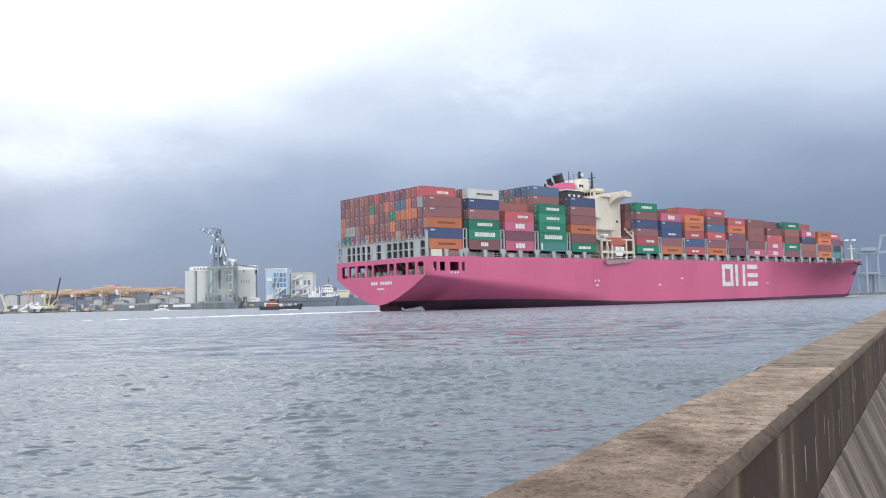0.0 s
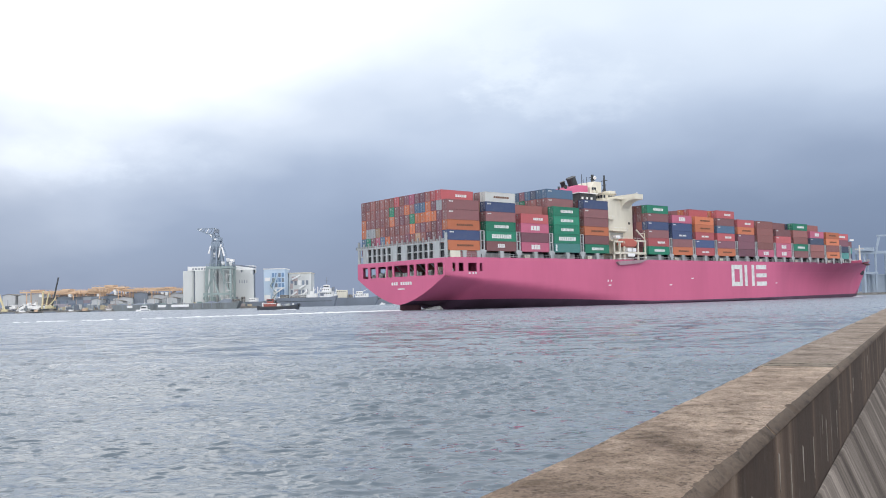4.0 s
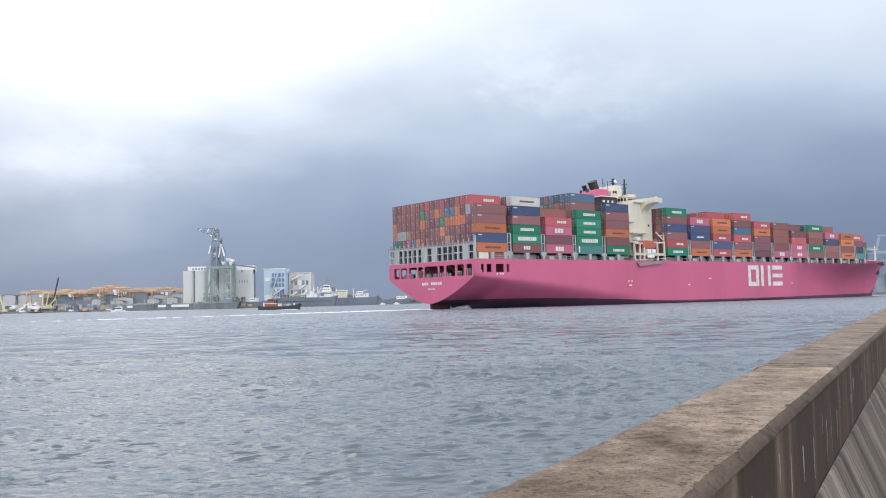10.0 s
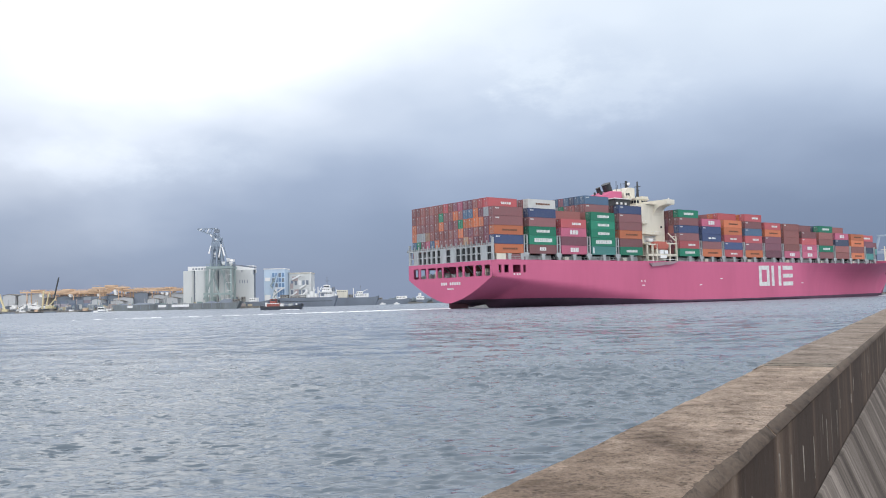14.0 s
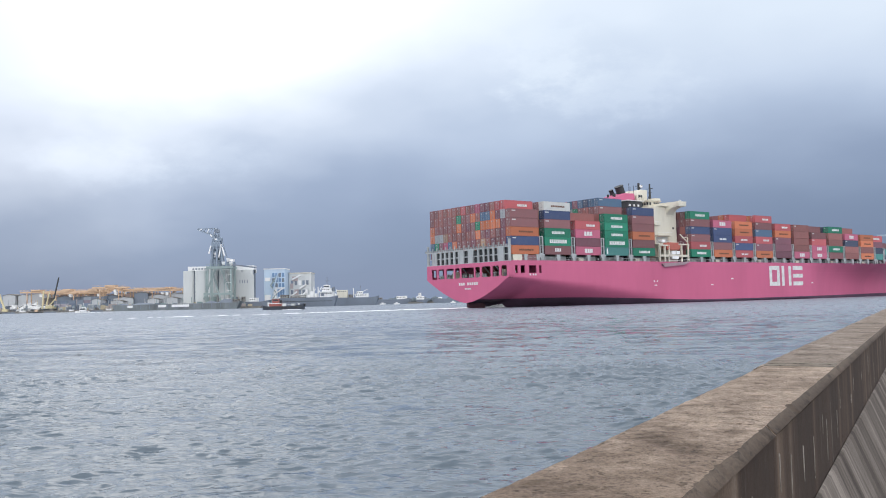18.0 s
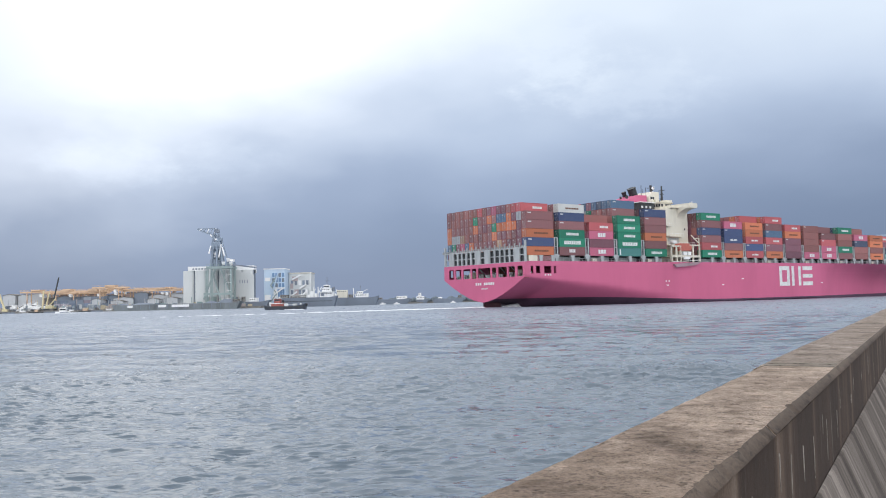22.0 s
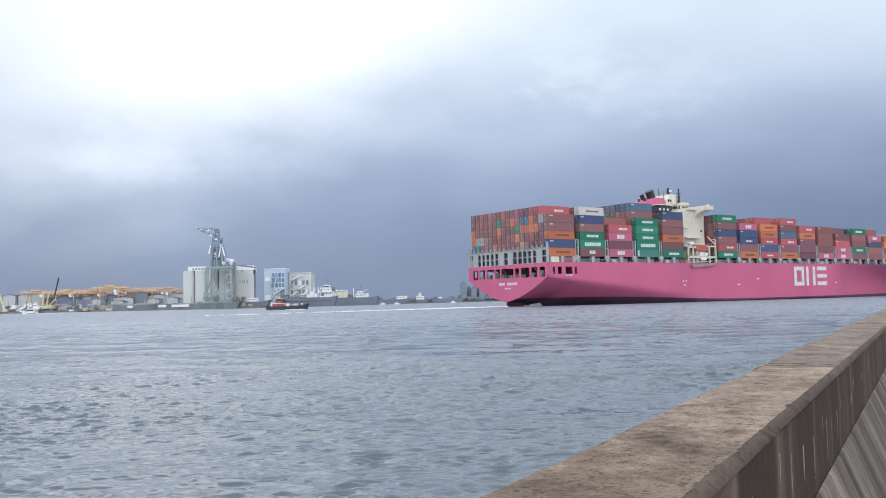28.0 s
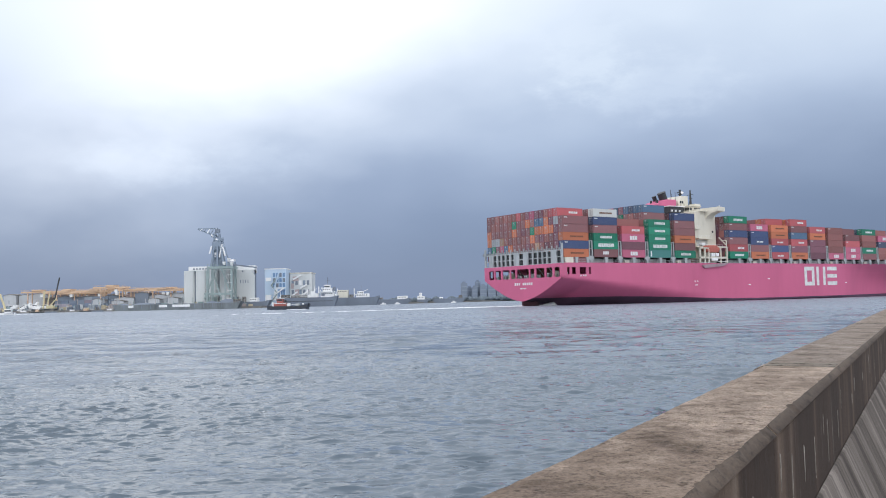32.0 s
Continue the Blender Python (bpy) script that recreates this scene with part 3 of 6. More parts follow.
def build_sea_wall():
    """A parapet 0.48 m thick with a worn, chamfered inner edge; its top is 2.4 m above the water."""
    wall = thing("sea_wall", WALL_AT, "weathered concrete sea wall with a chamfered stained parapet", "wall", "", "structure")
    r = random.Random(4)
    marks = (-9.0, -3.3, 0.82, 3.6, 11.9, 21.4, 31.4, 60.0, 90.0)
    for a, b in zip(marks, marks[1:]):
        bm = bmesh.new()
        n = max(2, int((b - a) / (0.03 if a < 5 else 0.12)))
        drop = r.uniform(-0.003, 0.003)
        rows = []
        for k in range(n + 1):
            y = a + 0.004 + (b - a - 0.008) * k / n
            w = [noise.noise((y * f, q, 0.3)) for q, f in ((1.3, 2.2), (7.7, 5.5), (3.1, 2.6), (9.2, 9.0), (5.2, 21.0), (6.4, 33.0))]
            jag = 0.012 * w[0] + 0.010 * w[1] + 0.006 * w[4] - (0.05 if a > 3.5 else 0.0)
            nick = 0.003 * w[2] + 0.002 * w[3] - 0.02 * max(0.0, w[3] - 0.28)
            if y < 0.78:      # the first stretch of the edge has crumbled
                nick += 0.006 * w[0] + 0.006 * w[3] - 0.03 * max(0.0, w[5] - 0.15)
            elif abs(y - 1.46) < 0.035:
                nick -= 0.016
            z = 2.70 + drop
            rows.append([(jag, y, 2.45), (jag, y, z - 0.03 + 0.006 * w[1]), (0.03 + 0.6 * jag, y, z - 0.002 + 0.004 * w[4]), (0.13, y, z + 0.003 * w[2]), (0.24, y, z + 0.003 * w[4]),
                         (0.36, y, z + 0.003 * w[3]), (0.480 + nick, y, z - 0.002), (0.516 + 0.4 * nick, y, z - 0.038 + 0.2 * nick), (0.508, y, z - 0.046)])
        vs = [[bm.verts.new(p) for p in row] for row in rows]
        for u, v in zip(vs, vs[1:]):
            for p, q, g, w in zip(u, u[1:], v[1:], v):
                bm.faces.new((p, q, g, w))
            bm.faces.new((u[-1], u[0], v[0], v[-1]))
        bm.faces.new(vs[0])
        bm.faces.new(vs[-1][::-1])
        # the chamfer faces take a darker brown than the cap
        for f in bm.faces:
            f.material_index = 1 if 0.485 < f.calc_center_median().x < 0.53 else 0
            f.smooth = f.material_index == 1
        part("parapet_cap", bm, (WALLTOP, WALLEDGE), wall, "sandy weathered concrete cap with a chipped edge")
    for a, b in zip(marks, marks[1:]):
        part("wall_face", cube(0.06, 0.505, a + 0.001, b - 0.001, -1.5, 2.648), WALLFACE, wall, "dark concrete face with pale streaks")
    for y in (3.61, 3.78, 11.91):
        part("joint_strip", cube(0.03, 0.475, y, y + r.uniform(0.022, 0.04), 2.66, 2.7065), JOINT, wall, "pale mortar joint across the cap")
    for y in (-0.1, 0.14, 0.36, 0.40, 0.70, 0.96, 1.25, 1.62, 2.05, 2.50, 2.66, 3.3, 3.55, 4.4, 4.7, 5.6, 6.5, 7.4, 9.0):
        y, w = y + r.uniform(-0.03, 0.03), r.uniform(0.008, 0.026)
        top = r.uniform(2.42, 2.60)
        bm = bmesh.new()
        ln = r.uniform(0.06, 0.24)
        prism(bm, [(y, top), (y + w, top - 0.01), (y + 0.8 * w, top - 0.6 * ln), (y + 0.5 * w, top - ln), (y + 0.2 * w, top - 0.7 * ln)], 0.503, 0.5075, "x")
        part("lime_streak", bm, LIME, wall)
    bm = bmesh.new()
    prism(bm, [(0.51, -1.2), (0.51, 2.19), (0.525, 2.18), (0.78, 1.55), (0.78, -1.2)], -9, 90, "y")
    part("sloping_apron", bm, APRONSTONE, wall, "steep scoured concrete foot of the wall")
    land = tagged(new("ground", mesh_of("ground", prism(bmesh.new(), [(0.78, -1.2), (0.78, 1.55), (60, 1.55), (60, -1.2)], -60, 120, "y"), QUAYSTONE)),
                  "bare concrete promenade behind the sea wall", "ground", "", "structure")
    land.matrix_basis = WALL_AT
# ---- the container ship: x forward from the aft end of the stern bay, y to port, z up from the water ----
HALF = 22.0
TIER = 2.94
STACK = 17.12
ROWS = 17
PITCH = 2.56
BAY_STARTS = [0.0, 14.8, 29.3, 43.9, 58.5] + [92.2 + 14.4 * k for k in range(12)]


def ease(a, b, x):
    x = min(1, max(0, (x - a) / (b - a)))
    return x * x * (3 - 2 * x)


def sheer(x):
    return 15.1 + 1.9 * ease(238, 300, x)


def keel_height(x):
    return 1.75 - 0.35 * ease(-1.6, 13, x) - 3.2 * ease(10.4, 14.5, x) - 9 * ease(20, 76, x)


# the dark band climbs towards the stern, where it stands in for shade
def boot_shade_top(x):
    return 2.85 - 2.3 * ease(20, 110, x)


def half_breadth(x, z):
    """The hull's half breadth: a flat transom that runs out to full sides, a flared and raked bow."""
    zk = 10.0 * max(0.0, 1 - (x + 1.6) / 84.0) ** 0.85
    zb = keel_height(x)
    b = HALF
    if z < zk:
        b = HALF * max(0.0, (z - zb) / max(0.01, zk - zb)) ** (0.64 - 0.1 * ease(0, 40, x))
    if x > 172:
        deck = HALF * max(0.0, 1 - max(0.0, (x - 232) / 77.0) ** 2.3)
        line = HALF * max(0.0, 1 - max(0.0, (x - 172) / 121.0) ** 1.05)
        s = max(0.0, min(1.0, z / sheer(x)))
        b = min(b, line + (deck - line) * s ** 3.0)
    return b


def build_hull(ship):
    xs = [-1.6, 0, 2, 4, 6, 8, 10, 11, 12, 13, 14, 17, 20, 24, 28, 34, 40, 46, 52, 58, 64, 70, 76, 82, 95, 120, 145, 160, 172] + list(range(176, 309, 4)) + [309]
    for name, zs, mat, label in (("bottom", (-1.5, -0.7, 0.0, 0.6, 1.1, 1.6, 2.1), BOOT, "dark navy waterline paint, raised aft to stand for stern shade"),
                                 ("hull", (2.1, 3, 4, 5, 6, 7, 8, 8.6, 9.2, 9.6, 10, 11.05), PINK, "magenta painted steel hull"), ("topside", (11.05, 12, 13.5, 1.0), PINK, "magenta painted steel hull")):
        bm = bmesh.new()
        for side in (-1, 1):
            grid = []
            for x in xs:
                if name == "topside" and x < 14:
                    continue
                col = []
                for z in zs:
                    if name == "bottom":      # sections of the run aft end on the rising keel
                        keel = max(-1.5, keel_height(x))
                        z = keel + (boot_shade_top(x) - keel) * (z + 1.5) / 3.6
                    elif z == 2.1:
                        z = boot_shade_top(x)
                    z = sheer(x) if z == 1.0 else z
                    col.append(bm.verts.new((min(x, 309 - 0.75 * (17.0 - z)) if x > 282 else x, side * half_breadth(x, z), z)))
                grid.append(col)
            for a, b in zip(grid, grid[1:]):
                for p, q, u, v in zip(a, a[1:], b[1:], b):
                    try:
                        bm.faces.new((p, q, u, v))
                    except ValueError:
                        pass
        bmesh.ops.remove_doubles(bm, verts=bm.verts, dist=0.01)
        part(name, bm, mat, ship, label, smooth=True)
    # transom, with a rubbing band where it meets the mooring deck
    ys = [-HALF + 2 * HALF * k / 44 for k in range(45)]
    bm = bmesh.new()
    a = [bm.verts.new((-1.6, y, 1.75 + 8.25 * (abs(y) / HALF) ** (1 / 0.64))) for y in ys]
    b = [bm.verts.new((-1.6, y, 10.15)) for y in ys]
    for k in range(44):
        bm.faces.new((a[k], a[k + 1], b[k + 1], b[k]))
    part("transom", bm, PINK, ship, "flat magenta stern plate")
    # mooring deck with its openings
    part("mooring_deck", cube(-1.3, 14.2, -21.7, 21.7, 9.6, 9.95), DECKRED, ship, "dark red mooring deck")
    part("bulkhead", cube(13.6, 13.9, -21.6, 21.6, 9.9, 14.7), PINK, ship)
    part("deckhouse_wall", cube(7.4, 7.7, -15.5, 7.2, 9.95, 14.6), DECKRED, ship, "dark red inner wall of the mooring deck")
    for y in (5.0, -1.0, -6.6, -12.4):
        part("deck_beam", bar(bmesh.new(), (0.4, y, 14.5), (6.8, y + 2.6, 10.6), 0.34), GREY, ship, "slanting grey deck brace")
    for y in (15.2, 9.2, -3.0, -10.2, -19.6):
        bm = bmesh.new()
        drum(bm, 0, 0, -0.75, 0.75, 0.42, m=pose(2.6, y, 11.5, 90, 0, 0))
        box(bm, 2.2, 3.0, y - 0.5, y + 0.5, 9.95, 11.1)
        part("raft_canister", bm, WHITE, ship, "white liferaft canister on its cradle")
    part("mooring_ceiling", cube(-1.3, 13.6, -21.6, 21.6, 14.62, 14.85), GREY, ship)
    part("stern_rail", cube(-1.6, -1.25, -22, 22, 13.62, 14.95), PINK, ship)
    gaps = [(19.2, 16.1), (15.2, 11.9), (10.8, 6.5), (5.8, 3.15), (2.4, -4.5), (-5.2, -7.6), (-8.5, -13.1), (-14.0, -17.3), (-18.4, -21.1)]
    edges = [22.0] + [v for g in gaps for v in g] + [-22.0]
    for hi, lo in zip(edges[::2], edges[1::2]):
        part("stern_post", cube(-1.6, -1.25, lo, hi, 10.1, 13.65), PINK, ship)
    for hi, lo in gaps:
        # rounded corners of the opening
        for y, d in ((hi, -0.4), (lo, 0.4)):
            part("opening_corner", prism(bmesh.new(), [(y, 13.64), (y + d, 13.64), (y, 13.24)], -1.58, -1.27, "x"), PINK, ship)
            part("opening_corner", prism(bmesh.new(), [(y, 10.12), (y + d, 10.12), (y, 10.45)], -1.58, -1.27, "x"), PINK, ship)
    for s in (-1, 1):
        part("side_rail", cube(-1.25, 14.0, s * 21.85 - 0.15, s * 21.85 + 0.15, 13.5, 15.1), PINK, ship)
        for x0, x1 in ((-1.25, 1.2), (2.35, 3.55), (5.4, 7.2), (10.4, 11.6), (12.7, 14.0)):
            part("side_post", cube(x0, x1, s * 21.85 - 0.15, s * 21.85 + 0.15, 11.0, 13.55), PINK, ship)
        for x in (7.3, 8.7, 9.7):
            part("fairlead", cube(x, x + 0.6, s * 22.02 - 0.06, s * 22.02 + 0.06, 10.25, 10.8), MARK, ship, "small white fairlead roller")
    for y in (17.4, 13.4, 9.6, 4.4, 1.0, -2.6, -6.2, -10.8, -15.6, -19.4):
        bm = bmesh.new()
        drum(bm, 1.2, y, 9.95, 11.4, 0.4)
        drum(bm, 1.2, y - 1.2, 9.95, 11.4, 0.4)
        box(bm, 0.7, 1.7, y - 1.6, y + 0.4, 9.95, 10.1)
        part("bollard", bm, GREY, ship)
    for x, y in ((4.5, -14), (4.5, -10.5), (4.5, 0.5), (4.5, 9), (4.5, 13.5)):
        bm = bmesh.new()
        drum(bm, 0, 0, -1.1, 1.1, 0.95, m=pose(x, y, 11.1, 90, 0, 0))
        box(bm, x - 0.9, x + 0.9, y - 1.4, y - 1.15, 9.95, 11.8)
        box(bm, x - 0.9, x + 0.9, y + 1.15, y + 1.4, 9.95, 11.8)
        part("winch", bm, GREY, ship)
    for y in (8.6, -16.0):
        part("control_cabin", cube(0.2, 2.0, y - 0.9, y + 0.9, 9.95, 12.5), CREAM, ship, bevel=0.1)
    pts = [(x, min(21.7, half_breadth(x, 14.6) * 0.985)) for x in [13.9] + list(range(180, 270, 10))]
    part("deck", prism(bmesh.new(), [(x, -y) for x, y in pts] + [(x, y) for x, y in reversed(pts)], 14.5, 14.7, "z"), DECKRED, ship, "dark red steel deck")
    # forecastle
    bm = bmesh.new()
    pts = [(x, half_breadth(x, sheer(x)) * 0.985) for x in range(266, 309, 4)]
    prism(bm, [(x, -y) for x, y in pts] + [(x, y) for x, y in reversed(pts)], 15.1, 15.4, "z")
    part("forecastle_deck", bm, DECKRED, ship)
    bm = bmesh.new()
    drum(bm, 302, 0, 15.9, 26.0, 0.5, 0.3)
    bar(bm, (302, -2.2, 24.0), (302, 2.2, 24.0), 0.3)
    part("foremast", bm, CREAM, ship, "pale foremast with a crosstree")
    part("breakwater", cube(277, 277.4, -12, 12, 15.8, 17.2), PINK, ship)
    for x, y in ((283, -6), (283, 4), (290, -4)):
        bm = bmesh.new()
        drum(bm, 0, 0, -1.2, 1.2, 0.8, m=pose(x, y, 17.0, 90, 0, 0))
        box(bm, x - 0.9, x + 0.9, y - 1.5, y - 1.2, 15.9, 17.6)
        box(bm, x - 0.9, x + 0.9, y + 1.2, y + 1.5, 15.9, 17.6)
        part("windlass", bm, GREY, ship)
    bm = bmesh.new()
    for x in range(264, 306, 3):
        b = half_breadth(x, sheer(x)) * 0.97
        bar(bm, (x, -b, sheer(x) - 0.1), (x, -b, sheer(x) + 1.1), 0.12)
    part("bow_rail", bm, GREY, ship)
    # rudder and its horn
    bm = bmesh.new()
    prism(bm, [(-0.3, -1.5), (-0.3, 1.8), (5.2, 1.75), (6.4, 1.2), (6.8, -1.5)], -0.35, 0.35, "y")
    part("skeg", bm, RUDDERPAINT, ship)
    bm = bmesh.new()
    prism(bm, [(-1.2, -1.5), (-1.2, 1.8), (-0.34, 1.8), (-0.34, -1.5)], -0.3, 0.3, "y")
    part("rudder", bm, RUDDERPAINT, ship, "dark rudder head at the waterline")
    ya = half_breadth(300, 11.5)
    part("anchor", prism(bmesh.new(), [(297.4, 10.8), (298.3, 12.8), (300.6, 13.0), (301.3, 11.2), (299.4, 10.2)], -ya - 0.5, -ya + 1.4, "y"), BLACK, ship, "black anchor in its pocket")
    # white draught and tug marks
    for x, z in ((70.0, 6.4), (104.0, 6.2), (176.8, 6.3), (117.4, 8.5)):
        part("tug_mark", cube(x - 0.7, x + 0.7, -22.06, -21.98, z - 0.15, z + 0.2), WHITE, ship)
    for x, z in ((69.2, 7.9), (70.9, 7.9)):
        part("draught_mark", cube(x - 0.25, x + 0.25, -22.06, -21.98, z - 0.3, z + 0.3), WHITE, ship)
    # the broad white side mark, as plain shapes: a ring, two uprights, three stacked bars
    for x0, x1, z0, z1 in ((143.7, 145.6, 5.3, 13.7), (149.4, 151.3, 5.3, 13.7), (145.6, 149.4, 12.0, 13.7), (145.6, 149.4, 5.3, 7.0),
                           (153.0, 154.9, 5.3, 13.7), (158.2, 160.1, 5.3, 13.7), (161.6, 169.3, 12.0, 13.7), (161.6, 169.3, 8.7, 10.3), (161.6, 169.3, 5.3, 7.0)):
        part("side_mark", cube(x0, x1, -22.07, -21.98, z0, z1), MARK, ship, "white painted block")
    # name bars on the stern
    for y0, y1, z0, z1, n in ((-6.4, 4.0, 7.7, 8.6, 9), (-2.8, 0.7, 6.25, 6.7, 6)):
        for k in range(n):
            w = (y1 - y0) / n
            if n != 9 or k != 5:
                part("name_bar", cube(-1.66, -1.59, y0 + k * w, y0 + (k + 0.72) * w, z0, z1), MARK, ship, "white painted bar")


def container_mesh(name, mat, length=12.19):
    """A steel box with corner posts and castings, sunk corrugated panels, and doors with lock rods at the after end."""
    bm = bmesh.new()
    w, h, L = 2.44, 2.89, length
    box(bm, 0.09, L - 0.07, 0.05, w - 0.05, 0.1, h - 0.05)
    for x in (0, L - 0.16):
        for y in (0, w - 0.14):
            box(bm, x, x + 0.16, y, y + 0.14, 0, h)
    for y in (0, w - 0.12):
        for z in (0, h - 0.12):
            box(bm, 0.16, L - 0.16, y, y + 0.12, z, z + 0.12)
    for x in (0, L - 0.12):
        for z in (0, h - 0.14):
            box(bm, x, x + 0.12, 0.14, w - 0.14, z, z + 0.14)
    n = len(bm.faces)
    box(bm, 0.075, 0.10, w / 2 - 0.025, w / 2 + 0.025, 0.14, h - 0.14)
    m = len(bm.faces)
    for y in (0.52, 0.94, 1.45, 1.87):
        box(bm, 0.05, 0.085, y, y + 0.035, 0.14, h - 0.14)
    box(bm, 0.05, 0.09, 1.5, 1.95, h - 0.75, h - 0.4)
    bm.faces.ensure_lookup_table()
    for k, f in enumerate(bm.faces):
        f.material_index = 0 if k < n else 1 if k < m else 2
    return mesh_of(name, bm, (mat, BLACK, GREY))


#        starboard column of each bay, from the top down; * marks a box with a broad white mark, + a small one
COLUMNS = [("brown+ brown+ orange- blue+ orange-", 6), ("white- blue+ brown+ green* green# brown%", 6), ("red^ magenta= maroon magenta=", 6),
           ("green* green* green* green# teal!", 7), ("blue+ brown+ brown orange- brown green*", 6),
           ("green* brown+ blue+ brown+ red^ green*", 6), ("magenta= blue+ blue~ brown orange-", 5), ("orange- orange- red~ blue+ red~", 6),
           ("red^ brown+ steel+ red^ maroon+ orange-", 6), ("red^ orange- maroon+ maroon maroon", 5),
           ("rust+ rust rust rust magenta=", 5), ("brown+ red+ magenta= magenta=", 5),
           ("green* rust rust green* brown", 5), ("magenta= navy+ rust rust", 5),
           ("orange- orange- rust orange-", 4), ("red* maroon+ navy teal", 4), ("brown+ teal* navy", 3)]
#        the doors of the stern bay, tier by tier from the top, from the port side
STERN = ["brown brown rust rust rust rust rust red rust maroon magenta maroon maroon rust red red",
         "brown rust rust brown brown rust green brown brown orange rust steel steel orange maroon grey",
         "orange brown brown brown brown rust orange brown maroon brown green orange orange orange orange maroon",
         "orange grey grey tan rust brown rust brown rust brown orange brown maroon rust brown maroon",
         "steel green maroon magenta steel orange brown brown brown maroon rust tan rust maroon brown maroon",
         "maroon orange orange orange orange green orange orange maroon orange maroon green brown orange orange brown"]


def build_cargo(ship):
    r = random.Random(11)
    meshes = {k: container_mesh("container_" + k, m) for k, m in BOXES.items()}
    marks = {}
    for key, (x0, x1, z0, z1, n) in {"*": (3.4, 9.2, 1.0, 1.85, 9), "#": (2.3, 10.2, 0.85, 2.05, 9), "=": (4.3, 8.1, 0.75, 2.15, 3), "+": (0.7, 2.2, 2.1, 2.45, 3), "-": (3.4, 9.6, 1.15, 1.7, 8),
                                     "^": (5.4, 9.6, 1.0, 1.75, 5), "~": (4.0, 8.4, 1.0, 1.6, 2), "%": (4.6, 7.4, 1.0, 2.1, 4), "!": (0.7, 1.3, 0.4, 2.45, 1)}.items():
        # one plain bar with notches, as unread lettering
        w, top = (x1 - x0) / n, [(x1, z0), (x0, z0)]
        for k in range(n):
            top += [(x0 + k * w, z1), (x0 + (k + 0.78) * w, z1)] + ([(x0 + (k + 0.78) * w, z0 + 0.2 * (z1 - z0)), (x0 + (k + 1) * w, z0 + 0.2 * (z1 - z0))] if k < n - 1 else [])
        top[-1] = (x1, z1)
        marks[key] = mesh_of("cargo_mark", prism(bmesh.new(), top, -0.015, 0.06, "y"), INK if key == "-" else MARK)
    pool = ["brown", "rust", "brown", "maroon", "orange", "brown", "rust", "blue", "red", "brown", "rust", "grey", "tan", "green", "orange", "magenta"]
    words = {"red": "red", "brown": "brown", "rust": "rust-brown", "orange": "orange", "blue": "dark blue", "green": "green", "teal": "teal", "white": "off-white",
             "magenta": "magenta", "maroon": "maroon", "navy": "navy", "grey": "grey", "tan": "tan", "steel": "steel-blue"}
    doors = [row.split()[::-1] for row in STERN][::-1]
    count = 0
    rest = {k: bmesh.new() for k in ("brown", "rust", "orange", "blue", "maroon")}
    for i, (x, (column, tall)) in enumerate(zip(BAY_STARTS, COLUMNS)):
        column = column.split()[::-1]
        span = ROWS if x < 235 else 15 if i < 16 else 11
        for c in range(span):
            y = -21.76 + (c + (ROWS - span) // 2) * PITCH
            levels = len(column) if c == 0 else tall
            if i == 2 and c > 3:
                levels = 5 if c < 6 else 6
            elif i == 2 and c > 0:
                levels = 5
            elif c > 4 and i > 0 and r.random() < 0.16:
                levels = max(3, levels - 1)
            for z in range(levels):
                key, mark = (column[z].rstrip("*+=-^#~%!"), column[z][-1]) if c == 0 else (r.choice(pool), "")
                if i == 0 and c > 0:
                    key = doors[z][c - 1]
                    if c == 1 and z == 5:
                        mark = "^"
                if i == 2 and z == 4 and 0 < c < 4:
                    key = "rust"
                if i == 3 and c == 1 and z >= 5:
                    key, mark = ("brown", "steel")[z - 5], "+"
                if i == 3 and z == 6 and c > 1:
                    key = ("steel", "navy", "steel", "maroon", "steel", "red", "magenta", "red")[(c - 2) % 8]
                if i == 3 and z == 5 and c > 1:
                    key = ("brown", "rust", "brown", "green", "grey", "green", "rust")[(c - 2) % 7]
                if i == 7 and c == 1 and z == 5:
                    key = "red"
                if i == 5 and c > 0:
                    key = ("maroon", "brown", "rust", "maroon", "brown")[(c + 2 * z) % 5]
                if i >= 10 and c > 0 and z == levels - 1:
                    key = ("navy", "steel", "brown", "navy", "rust")[(c + i) % 5]
                seen = c == 0 or i == 0 or (z >= levels - 2 and c in (1, 2)) or (i in (3, 4, 8) and z >= 5)
                at = Matrix.Translation((x, y, STACK + z * TIER))
                if seen and count < 330:
                    ob = piece("container", meshes[key], ship, at, words[key] + " steel shipping container")
                    count += 1
                    if mark in marks:
                        piece("cargo_mark", marks[mark], ob, Matrix())
                else:
                    k = key if key in rest else r.choice(list(rest))
                    box(rest[k], x + 0.03, x + 12.16, y + 0.03, y + 2.41, STACK + z * TIER + 0.02, STACK + z * TIER + 2.89)
    for k, bm in rest.items():
        ob = part("inner_cargo", bm, BOXES[k], ship, "stacked " + words[k] + " containers")
        tagged(ob, kind="stuff")


